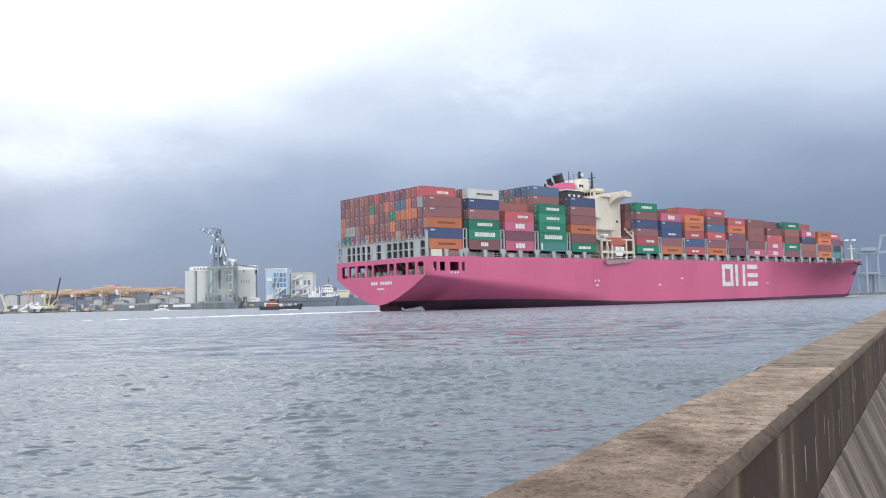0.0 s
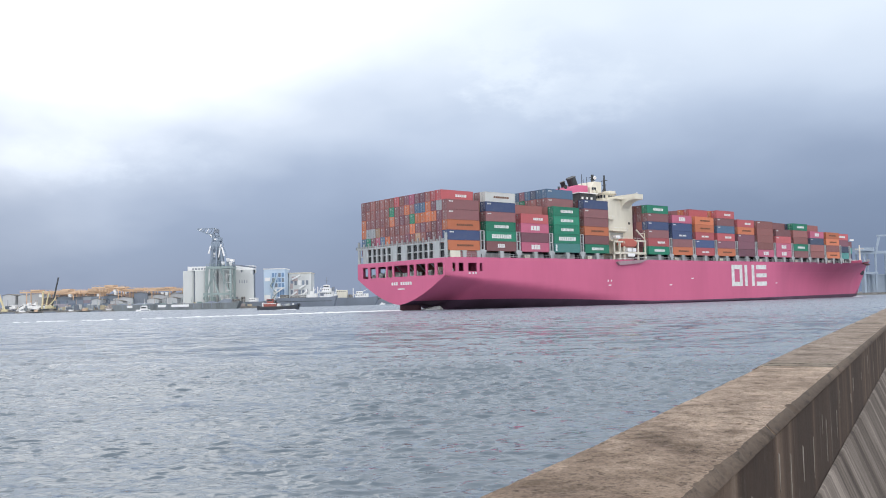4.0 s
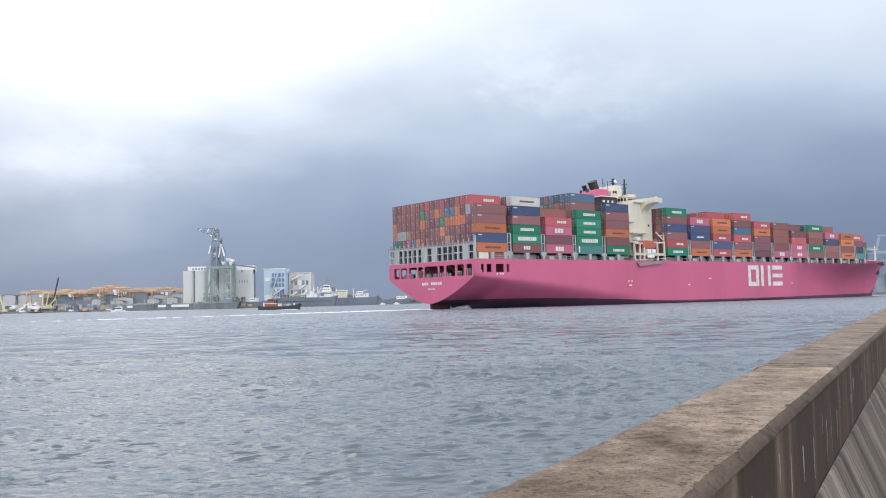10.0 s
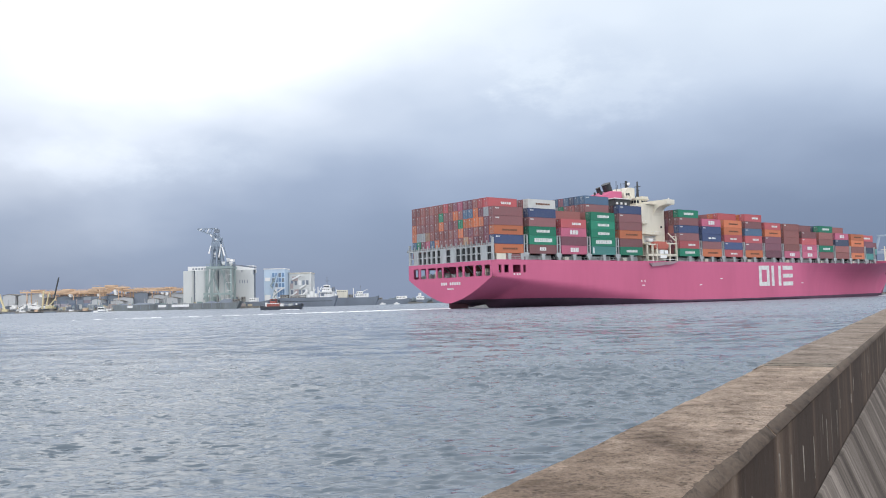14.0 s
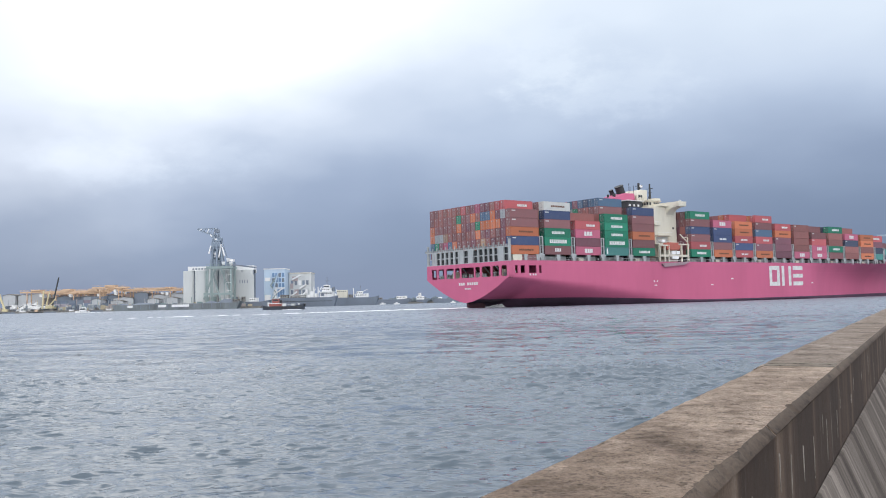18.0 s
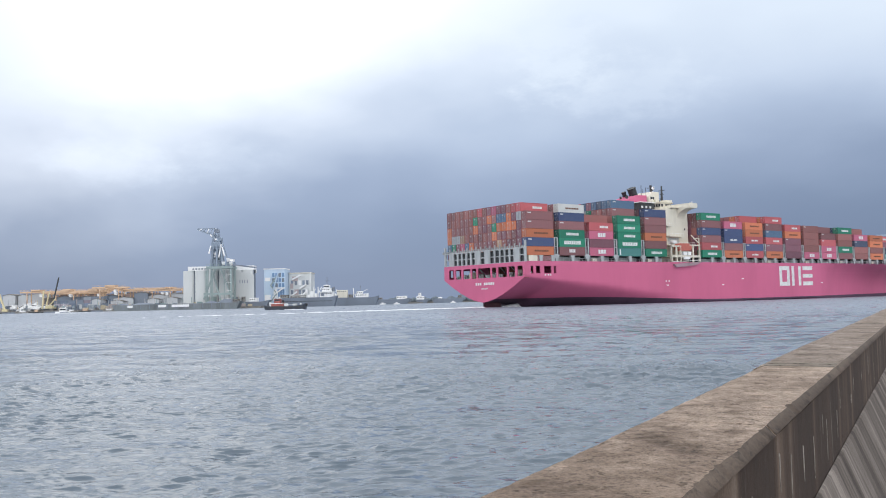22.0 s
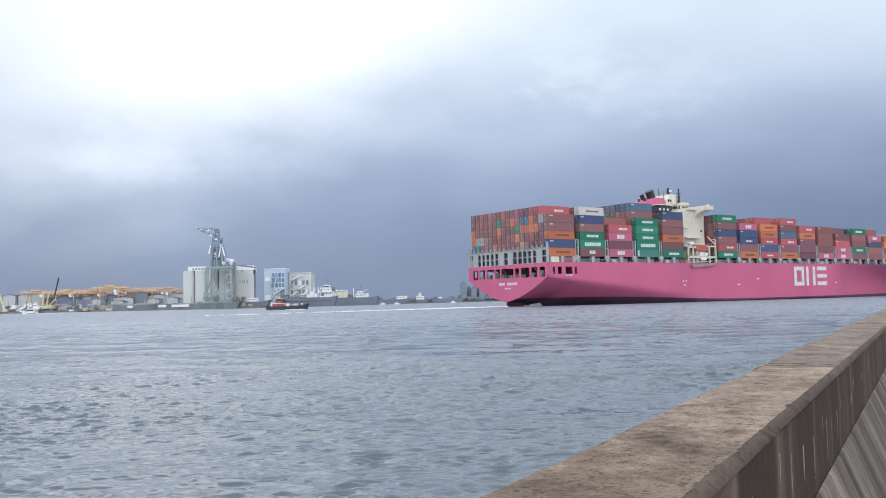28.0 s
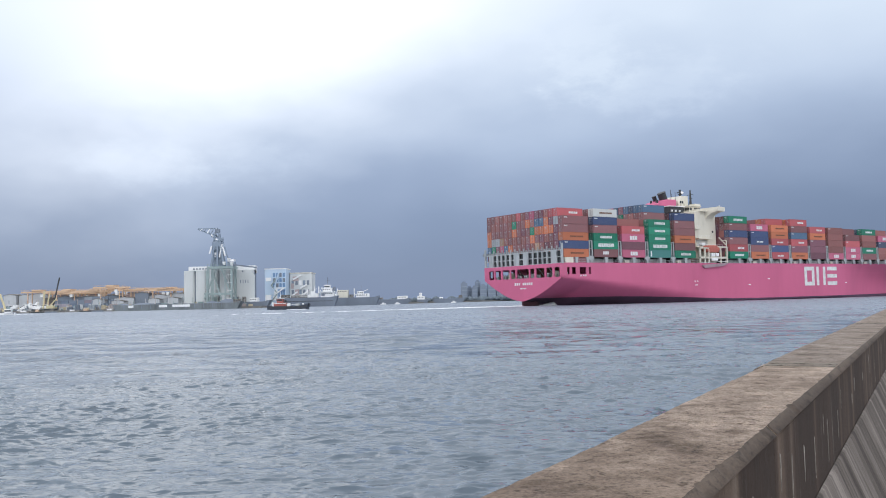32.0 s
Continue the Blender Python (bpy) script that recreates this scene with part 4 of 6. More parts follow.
def stern_lashing_frame(ship):
    """The grey plate frame over the stern: two rows of arched openings between posts, and prongs between the columns of boxes."""
    low, mid, high = 14.95, 17.25, 19.55
    for z0, z1 in ((low, low + 0.18), (mid - 0.15, mid + 0.15), (high - 0.15, high + 0.25)):
        part("frame_beam", cube(-1.25, -0.65, -22.0, 22.0, z0, z1), GREY, ship)
    wins = [(21.4, 19.4), (16.7, 14.8), (14.0, 12.3), (11.5, 9.8), (8.8, 7.1), (6.2, 4.4), (1.25, -1.0), (-3.9, -6.0), (-6.7, -8.8), (-9.4, -11.3), (-11.9, -13.8), (-14.5, -16.3), (-19.3, -21.4)]
    edges = [21.9] + [v for w in wins for v in w] + [-21.9]
    for hi, lo in zip(edges[::2], edges[1::2]):
        part("frame_post", cube(-1.2, -0.7, lo, hi, low + 0.1, high), GREY, ship)
    for hi, lo in wins:
        c, h, f = 0.5 * (hi + lo), 0.5 * (hi - lo), 0.5
        for top in (mid - 0.14, high - 0.14):
            for s in (-1, 1):
                arc = [(c + s * (h - f + f * math.cos(q * math.pi / 8)), top - f + f * math.sin(q * math.pi / 8)) for q in range(5)]
                part("frame_arch", prism(bmesh.new(), [(c + s * h, top)] + arc, -1.19, -0.71, "x"), GREY, ship)
    for k in range(ROWS + 1):
        y = -21.85 + k * PITCH
        bm = bmesh.new()
        box(bm, -1.15, -0.75, y - 0.16, y + 0.16, high, high + 1.7)
        box(bm, -1.15, -0.75, y + 0.9, y + 1.1, high, high + 0.9)
        box(bm, -1.15, -0.75, y + 1.55, y + 1.7, high, high + 0.9)
        part("frame_prong", bm, GREY, ship)
    for y0, y1 in ((-22.2, -21.7), (21.7, 22.2)):
        part("frame_end", cube(-1.3, -0.6, y0, y1, 14.95, 22.0), GREY, ship)
    # added dark sheet in place of the shadow seen through the frame openings
    part("frame_shade_sheet", cube(-0.5, -0.3, -21.6, 18.4, 14.95, 19.3), DARKSTEEL, ship)
    part("stern_locker", cube(0.6, 4.4, -21.9, -19.6, 14.95, 17.0), CREAM, ship, "small cream deck locker")
    part("stern_store", cube(4.7, 12.0, -21.6, -19.5, 14.95, 16.9), BOXES["brown"], ship, "brown deck store")


def build_fittings(ship):
    # hatch coamings and pillars under the stacks
    for i, x in enumerate(BAY_STARTS):
        wide = HALF - 3.0 if x < 235 else 17.4 if i < 16 else 12.6
        part("hatch_cover", cube(x + 0.2, x + 12.0, -wide, wide, 14.7, STACK - 0.06), DARKSTEEL, ship, "dark steel hatch cover")
        edge = HALF - 0.55 if x < 235 else 18.9 if i < 16 else 13.2
        for s in (-1, 1):
            for dx in (6.1,) if i else (6.1, 11.6):
                bm = bmesh.new()
                prism(bm, [(x + dx - 0.95, STACK - 0.02), (x + dx + 0.95, STACK - 0.02), (x + dx + 0.7, STACK - 0.55), (x + dx + 0.6, 14.7), (x + dx - 0.6, 14.7), (x + dx - 0.7, STACK - 0.55)], s * edge - 0.4, s * edge + 0.4, "y")
                part("stack_pillar", bm, GREY, ship)
            bm = bmesh.new()
            for z in (15.5, 16.1):
                bar(bm, (x, s * (edge + 0.25), z), (x + 13.6, s * (edge + 0.25), z), 0.08)
            for k in range(7):
                bar(bm, (x + 2.2 * k, s * (edge + 0.25), 14.7), (x + 2.2 * k, s * (edge + 0.25), 16.1), 0.07)
            part("guard_rail", bm, GREY, ship)
            part("deck_wall", cube(x + 0.3, x + 12.0, s * (edge - 2.2) - 0.1, s * (edge - 2.2) + 0.1, 14.7, 16.7), GREY, ship)
            if i % 2 == 0:
                part("deck_locker", cube(x + 2.0, x + 4.2, s * (edge - 0.9) - 0.5, s * (edge - 0.9) + 0.5, 14.7, 16.2), CREAM, ship)
    # lashing bridges in the gaps between bays
    for i, x in enumerate(BAY_STARTS[:16]):
        if i == 4:
            continue
        xa, xb = x + 12.45, x + 14.15
        out = HALF - 0.5 if x < 225 else 19.0
        top = STACK + 2.05 * TIER
        for s in (-1, 1):
            bm = bmesh.new()
            # a flared foot carries a two-legged tower
            prism(bm, [(xa - 0.5, STACK + 0.2), (xb + 0.5, STACK + 0.2), (xb + 0.35, STACK - 0.5), (xb - 0.3, STACK - 1.2), (xb - 0.4, 14.7), (xa + 0.4, 14.7), (xa + 0.3, STACK - 1.2), (xa - 0.35, STACK - 0.5)], s * out - 0.35, s * out + 0.35, "y")
            for y in (out, out - 1.9):
                box(bm, xa, xa + 0.4, s * y - 0.2, s * y + 0.2, STACK + 0.2, top)
                box(bm, xb - 0.4, xb, s * y - 0.2, s * y + 0.2, STACK + 0.2, top)
            for z in (STACK + 0.2, STACK + TIER, top - 0.2):
                box(bm, xa, xb, s * (out - 0.95) - 1.15, s * (out - 0.95) + 1.15, z, z + 0.22)
            part("lashing_tower", bm, GREY, ship, "pale grey steel lashing tower")
        bm = bmesh.new()
        for z in (STACK + 0.2, STACK + TIER):
            box(bm, xa, xb, 2.1 - out, out - 2.1, z, z + 0.25)
        for k in range(-7, 8):
            box(bm, xa + 0.3, xa + 0.55, k * PITCH - 0.15, k * PITCH + 0.15, 14.7, STACK + TIER)
        part("lashing_bridge", bm, GREY, ship, "pale grey steel lashing bridge")
    stern_lashing_frame(ship)


def build_bridge_house(ship):
    house = part("house", cube(77.9, 91.2, -16.0, 16.0, 14.7, 36.6), CREAM, ship, "cream painted accommodation block", bevel=0.15)
    for s in (-1, 1):
        for x, z in ((88.6, 33.2), (88.6, 28.0)):
            part("house_window", cube(x, x + 0.8, s * 16.04 - 0.04, s * 16.04 + 0.04, z, z + 0.8), GLASS, house)
    for z in (21.4, 24.4, 27.3, 30.3, 33.6):
        for k in range(-5, 6):
            part("house_window", cube(91.16, 91.26, k * 2.6 - 0.5, k * 2.6 + 0.5, z, z + 0.9), GLASS, house)
            part("house_window", cube(77.82, 77.92, k * 2.6 - 0.5, k * 2.6 + 0.5, z, z + 0.9), GLASS, house)
    # bridge deck with wings out to the ship's side
    part("bridge_deck", cube(80.5, 89.4, -17.0, 17.0, 36.6, 36.95), CREAM, ship)
    bm = bmesh.new()
    prism(bm, [(82.8, -9.6), (89.6, -9.6), (91.0, -8.4), (91.6, -6.0), (91.6, 6.0), (91.0, 8.4), (89.6, 9.6), (82.8, 9.6)], 36.95, 39.5, "z")
    wheelhouse = part("wheelhouse", bm, CREAM, ship, "cream wheelhouse with a rounded front")
    bm = bmesh.new()
    prism(bm, [(82.2, -10.2), (89.9, -10.2), (91.6, -8.8), (92.2, -6.2), (92.2, 6.2), (91.6, 8.8), (89.9, 10.2), (82.2, 10.2)], 39.5, 39.8, "z")
    part("wheelhouse_roof", bm, CREAM, wheelhouse)
    for k in range(-4, 5):
        part("bridge_window", cube(91.54, 91.66, k * 1.3 - 0.5, k * 1.3 + 0.5, 37.9, 39.0), GLASS, wheelhouse)
    for k in range(-7, 8):
        part("bridge_window", cube(82.74, 82.84, k * 1.3 - 0.5, k * 1.3 + 0.5, 37.9, 39.0), GLASS, wheelhouse)
    for s in (-1, 1):
        for k in (0, 2, 3, 4):
            part("bridge_window", cube(83.3 + k * 1.3, 84.3 + k * 1.3, s * 9.63 - 0.04, s * 9.63 + 0.04, 37.9, 39.0), GLASS, wheelhouse)
        part("bridge_wing", cube(84.8, 89.4, min(s * 17, s * 22.3), max(s * 17, s * 22.3), 36.65, 36.95), CREAM, ship)
        for x in (84.8, 89.2):
            part("wing_bulwark", cube(x, x + 0.2, min(s * 9.7, s * 22.3), max(s * 9.7, s * 22.3), 36.95, 38.15), CREAM, ship)
        part("wing_bulwark", cube(85.0, 89.2, s * 22.2 - 0.1, s * 22.2 + 0.1, 36.95, 38.15), CREAM, ship)
        part("wing_lamp", drum(bmesh.new(), 88.4, s * 20.4, 38.15, 38.9, 0.3), WHITE, ship)
        part("wing_console", cube(86.4, 87.4, s * 21.2 - 0.4, s * 21.2 + 0.4, 36.95, 38.5), GREY, ship)
        bm = bmesh.new()
        curve = [(s * (21.6 - 5.6 * math.sin(q * math.pi / 12)), 36.3 - 3.7 * (1 - math.cos(q * math.pi / 12))) for q in range(7)]
        prism(bm, [(s * 16.0, 36.65), (s * 22.2, 36.65), (s * 22.2, 36.3)] + curve, 84.9, 89.3, "x")
        part("wing_bracket", bm, CREAM, ship, "curved cream underside of the bridge wing")
        # ledges and stairs on the house side
        for x0, x1, w, z in ((76.6, 79.8, 1.4, 29.2), (77.9, 86.4, 1.8, 25.2), (75.0, 91.0, 3.2, 21.6)):
            part("house_ledge", cube(x0, x1, min(s * 16, s * (16 + w)), max(s * 16, s * (16 + w)), z, z + 0.3), CREAM, ship)
            bm = bmesh.new()
            for q in range(int((x1 - x0) / 1.6) + 1):
                bar(bm, (x0 + 1.6 * q, s * (15.95 + w), z + 0.3), (x0 + 1.6 * q, s * (15.95 + w), z + 1.3), 0.06)
            bar(bm, (x0, s * (15.95 + w), z + 1.3), (x1, s * (15.95 + w), z + 1.3), 0.07)
            part("ledge_rail", bm, WHITE, ship)
        bm = bmesh.new()
        for q in range(5):
            box(bm, 78.6, 85.4, s * 16.06 - 0.06, s * 16.06 + 0.06, 22.5 + 0.5 * q, 22.8 + 0.5 * q)
        part("vent_grille", bm, GREY, house, "grey louvred vent")
        # lifeboat gear
        for x in (73.6, 76.6, 79.0, 86.6, 90.6):
            part("davit_post", cube(x, x + 0.5, s * 21.2 - 0.3, s * 21.2 + 0.3, 14.8, 21.9 if x > 80 else 21.4), CREAM, ship)
        for z, xa, xb in ((17.3, 73.6, 91.1), (21.5, 84.6, 91.1), (21.0, 73.6, 79.5)):
            part("davit_beam", cube(xa, xb, s * 21.2 - 0.3, s * 21.2 + 0.3, z, z + 0.5), CREAM, ship)
        for x in (80.6, 83.2):
            part("boat_winch", cube(x, x + 2.0, s * 21.2 - 0.55, s * 21.2 + 0.55, 17.9, 19.2), WHITE, ship)
        part("winch_skirt", cube(80.9, 84.6, s * 21.3 - 0.3, s * 21.3 + 0.3, 16.2, 17.3), WHITE, ship)
        part("boat_platform", cube(73.6, 91.3, min(s * 16, s * 21.5), max(s * 16, s * 21.5), 17.0, 17.28), CREAM, ship)
        bm = bmesh.new()
        bar(bm, (86.2, s * 21.2, 25.6), (90.4, s * 21.2, 22.8), 0.34)
        bar(bm, (87.4, s * 21.2, 24.2), (90.6, s * 21.2, 24.6), 0.22)
        bar(bm, (90.8, s * 21.2, 21.9), (90.8, s * 21.2, 24.6), 0.34)
        part("crane_arm", bm, CREAM, ship)
        boat = bmesh.new()
        prism(boat, [(78.0, 20.4), (78.8, 19.5), (85.2, 19.5), (86.3, 20.5), (86.1, 21.6), (85.0, 22.4), (79.2, 22.4), (78.1, 21.5)], s * 20.2 - 1.3, s * 20.2 + 1.3, "y")
        part("lifeboat", boat, ORANGEPAINT, ship, "enclosed orange lifeboat", bevel=0.3)
        part("boat_canopy", cube(75.6, 77.8, s * 20.2 - 1.0, s * 20.2 + 1.0, 22.2, 23.4), WHITE, ship, bevel=0.3)
        bm = bmesh.new()
        prism(bm, [(73.6, 14.0), (74.6, 13.1), (86.0, 13.9), (89.6, 15.0), (89.6, 15.25), (73.6, 14.35)], s * 22.0 - 0.1 if s > 0 else -22.9, 22.9 if s > 0 else -21.9, "y")
        part("gangway_box", bm, GANGWAY, ship, "dull pinkish-grey stowed gangway on the ship's side")
        part("gangway_rail", bar(bmesh.new(), (72.8, s * 22.7, 15.2), (89.6, s * 22.7, 15.9), 0.16), WHITE, ship)
    # masts, radar and funnel
    bm = bmesh.new()
    prism(bm, [(82.4, 39.5), (82.4, 42.4), (83.8, 43.6), (84.6, 44.6), (88.6, 44.6), (88.6, 39.5)], -4.4, 3.2, "y")
    radar_house = part("radar_house", bm, CREAM, ship, "cream stepped radar house", bevel=0.12)
    for y in (-2.9, 0.2):
        part("radar_house_window", cube(84.4 + 0.4 * y, 85.4 + 0.4 * y, -4.46, -4.38, 41.2, 42.4), GLASS, radar_house)
    for x in (82.8, 84.8):
        part("vent_cowl", drum(bmesh.new(), x, -5.6, 39.8, 41.2, 0.4, 0.55), CREAM, ship)
    bm = bmesh.new()
    bar(bm, (87.0, -1.6, 44.4), (87.0, -1.6, 47.6), 0.7)
    bar(bm, (87.0, -3.2, 46.6), (87.0, 0.0, 46.6), 0.25)
    bar(bm, (85.8, -1.6, 45.6), (88.4, -1.6, 45.6), 0.25)
    part("radar_mast", bm, DARKSTEEL, ship)
    bm = bmesh.new()
    bmesh.ops.create_icosphere(bm, subdivisions=2, radius=0.65, matrix=Matrix.Translation((87.2, -2.6, 46.3)))
    part("satellite_dome", bm, WHITE, ship, "white satellite dome", smooth=True)
    bm = bmesh.new()
    drum(bm, 92.6, -2.5, 39.8, 47.6, 0.55, 0.3)
    bar(bm, (92.6, -4.0, 45.6), (92.6, -1.0, 45.6), 0.22)
    bar(bm, (92.6, -3.4, 44.0), (92.6, -1.6, 44.0), 0.22)
    for q in (-1, 1):
        bar(bm, (92.6 - 1.2, -2.5 + q, 39.8), (92.6, -2.5, 43.6), 0.2)
    part("signal_mast", bm, DARKSTEEL, ship)
    for x, y, z in ((80.6, -2.0, 47.2), (83.4, -2.0, 46.4), (86.0, 2.0, 46.4)):
        part("aerial", bar(bmesh.new(), (x, y, 40), (x, y, z), 0.14), DARKSTEEL, ship)
    part("boxy_locker", cube(88.0, 91.4, -8.6, -5.2, 39.8, 40.9), CREAM, ship)
    bm = bmesh.new()
    prism(bm, [(69.4, 39.4), (69.6, 40.6), (72.0, 41.5), (75.4, 42.7), (81.4, 42.9), (81.4, 39.4)], -4.2, 4.2, "y")
    part("funnel", bm, PINK, ship, "magenta funnel casing", bevel=0.25)
    part("funnel_base", cube(71.6, 77.9, -4.6, 4.6, 14.7, 39.2), CREAM, ship)
    part("funnel_deck", cube(71.0, 80.6, -9.4, 9.4, 39.1, 39.4), WHITE, ship)
    part("funnel_wall", cube(71.8, 80.2, -8.8, 8.8, 36.6, 39.1), DARKSTEEL, ship, "dark recessed wall below the funnel deck")
    for x in (72.2, 74.6, 77.0):
        part("vent_box", cube(x, x + 0.8, -9.2, -8.85, 37.0, 37.8), WHITE, ship)
    for x, y, rr, h, z in ((77.0, -1.4, 1.75, 3.9, 41.9), (75.8, 2.0, 0.9, 2.9, 41.6)):
        bm = bmesh.new()
        drum(bm, 0, 0, 0, h, rr, rr * 0.97, 18, pose(x, y, z, 0, -24, 0))
        drum(bm, 0, 0, h - 0.01, h + 0.3, rr * 1.06, rr * 1.06, 18, pose(x, y, z, 0, -24, 0))
        part("exhaust_pipe", bm, BLACK, ship, "black raked exhaust pipe")
    for x, y in ((71.4, -2.6), (72.6, -1.0), (71.8, 1.2)):
        part("vent_pipe", drum(bmesh.new(), x, y, 40.6, 42.5, 0.42), BLACK, ship)


def build_ship():
    ship = thing("container_ship", Matrix(), "large magenta container ship stacked high with mixed containers", "ship")
    build_hull(ship)
    build_cargo(ship)
    build_fittings(ship)
    build_bridge_house(ship)
    return ship


# ---- the far shore ----


def build_far_quay():
    bm = bmesh.new()
    prism(bm, [(-900, 560), (-330, 632), (-285, 650), (-140, 650), (-125, 700), (60, 1050), (700, 1500), (700, 1700), (-900, 1700)], -2.0, 1.6, "z")
    tagged(new("far_quay", mesh_of("far_quay", bm, QUAYSTONE)), "pale concrete quay of the far harbour shore", "quay", "", "structure")


def build_silo():
    silo = thing("grain_silo", pose(0, 672, 1.6), "pale concrete grain silo with round bins and a headhouse", "silo")
    for k in range(6):
        # broad bins with flattened fronts
        ring = [(math.cos(6.283 * q / 28), math.sin(6.283 * q / 28)) for q in range(28)]
        ring = [(-200.4 + 9.3 * k + 4.35 * math.copysign(abs(c) ** 0.45, c), 4.9 * math.copysign(abs(n) ** 0.45, n)) for c, n in ring]
        part("bin", prism(bmesh.new(), ring, 0, 28.6, "z"), SILOPAINT, silo)
    part("gap_wall", cube(-204, -149, -2.6, 2.6, 0, 28.4), SLATE, silo, "dark recessed wall between the bins")
    headhouse = part("headhouse", cube(-200.5, -182.5, -4.9, 5, 28.6, 31.8), WHITE, silo, bevel=0.1)
    for k in range(6):
        part("fascia_window", cube(-197 + 2.4 * k, -195.6 + 2.4 * k, -5.0, -4.88, 29.4, 30.4), SLATE, headhouse)
    part("roof_house", cube(-182.5, -163, -3.5, 6, 28.6, 31.6), SILOPAINT, silo)
    part("roof_house", cube(-163, -149.0, -2.5, 6, 26.0, 31.9), WHITE, silo)
    bm = bmesh.new()
    prism(bm, [(-165, 0), (-165, 27.5), (-156, 26.4), (-148.5, 24.5), (-148.5, 0)], -6.5, -5.3, "y")
    annex = part("annex", bm, SILOPAINT, silo, "pale end wall with small windows")
    for k in range(4):
        part("silo_window", cube(-159.6 + 1.9 * k, -159.0 + 1.9 * k, -6.6, -6.45, 18.0, 20.6), SLATE, annex)
    part("conveyor", cube(-186, -178, -6.5, -5.2, 4, 8), CRANEGREEN, silo)
    part("loading_door", cube(-167, -160, -6.6, -6.2, 4.5, 7.5), SLATE, silo)


def build_unloader():
    """A grain unloading crane on four legs with a raised jib."""
    crane = thing("quay_crane", pose(0, 658, 1.6), "grey-green grain unloading crane with a raised jib", "crane")
    L, R, W = -183.8, -162.0, 6.0
    for x in (L, R):
        for y in (-W, W):
            bm = bmesh.new()
            bar(bm, (x + (2 if x == L else -1), y, 0), (x + (3 if x == L else -1), y, 29), 1.5)
            part("leg", bm, CRANEGREEN, crane)
    for a, b in (((L, -W, 6), (L + 9, -W, 29)), ((R, -W, 6), (R - 9, -W, 30)), ((L + 14, -W, 2), (L + 6, -W, 29))):
        part("leg_brace", bar(bmesh.new(), a, b, 1.0), CRANEGREEN, crane)
    part("sill_beam", cube(L, R + 1, -W - 0.8, -W + 0.8, 9, 10.6), CRANEGREEN, crane)
    part("portal_beam", cube(L + 2, R + 0.5, -W - 1, W + 1, 29.2, 31.0), CRANEGREEN, crane)
    for k, x in enumerate((L + 5, L + 14)):
        for y in (-3, 3):
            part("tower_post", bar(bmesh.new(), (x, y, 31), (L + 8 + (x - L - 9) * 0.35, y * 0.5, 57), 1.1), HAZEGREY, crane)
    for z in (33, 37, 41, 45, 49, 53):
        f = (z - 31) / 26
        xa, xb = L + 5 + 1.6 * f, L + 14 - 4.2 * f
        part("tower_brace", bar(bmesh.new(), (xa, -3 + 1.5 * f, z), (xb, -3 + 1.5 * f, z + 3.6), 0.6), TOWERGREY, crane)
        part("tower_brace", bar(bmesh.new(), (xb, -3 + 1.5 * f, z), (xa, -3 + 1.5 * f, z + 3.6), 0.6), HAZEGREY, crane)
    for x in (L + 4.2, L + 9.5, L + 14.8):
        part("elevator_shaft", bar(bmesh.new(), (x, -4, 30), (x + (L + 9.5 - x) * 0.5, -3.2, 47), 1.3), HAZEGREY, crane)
    for k in range(4):
        part("stair_landing", cube(R - 4, R - 1, -W - 2, -W - 0.8, 6 + 6 * k, 6.5 + 6 * k), WHITE, crane)
    part("machine_house", cube(L + 5.0, L + 12.0, -3, 3, 44, 50), HAZEGREY, crane, bevel=0.3)
    part("tower_core", cube(L + 6.0, L + 12.4, -1.6, 1.6, 31, 46), TOWERGREY, crane)
    for a, b, w in (((L + 9, 0, 54), (L - 6.5, 0, 60.3), 1.2), ((L - 6.5, 0, 60.6), (L + 9, 0, 60.6), 0.9), ((L + 8, 0, 51), (L + 2, 0, 58), 1.0), ((L + 9, 0, 60.5), (L + 4, 0, 54), 0.8)):
        part("jib", bar(bmesh.new(), a, b, w), HAZEGREY, crane)
    for a, b in (((L + 3.4, -3.5, 41), (L + 5, -3.5, 47)), ((L + 11, -3.5, 38), (L + 13, -3.5, 48)), ((L + 15.4, -3.5, 39), (L + 13.6, -3.5, 46)), ((L + 4, -1, 56), (L + 8, -1, 51))):
        part("white_chute", bar(bmesh.new(), a, b, 0.95), WHITE, crane, "white chute")
    for x0, x1, z0, z1, mat in ((L + 6, L + 12, 31, 35, HAZEGREY), (L + 7, L + 11, 36, 40, SLATE), (L + 6.5, L + 9, 40.5, 44.5, HAZEGREY), (L + 9.5, L + 13, 50.5, 53.5, HAZEGREY)):
        part("machinery", cube(x0, x1, -2, 2, z0, z1), mat, crane, bevel=0.2)
    for x in (L + 2, L + 7, L + 16):
        part("ladder", cube(x - 0.4, x + 0.4, -W - 1.1, -W - 0.9, 2, 28), CRANEGREEN, crane)
    for k in range(5):
        x, z = L - 4.5 + 2.7 * k, 59.3 - 1.1 * k
        part("jib_lacing", bar(bmesh.new(), (x, -0.5, z), (x + 1.9, -0.5, 60.5), 0.55), (WHITE, HAZEGREY)[k % 2], crane)
    for k in range(4):
        z = 33 + 5.5 * k
        part("tower_panel", cube(L + 6.4 + 0.4 * k, L + 8.2 + 0.3 * k, -3.1 + 0.3 * k, -2.7 + 0.3 * k, z, z + 3.2), (HAZEGREY, WHITE)[k % 2], crane)
    part("counterweight", cube(L + 7, L + 10.5, -1.5, 1.5, 57.5, 60), SLATE, crane)
    part("stay", bar(bmesh.new(), (L + 12.5, 0, 52), (R - 4, 0, 33), 0.7), TOWERGREY, crane)
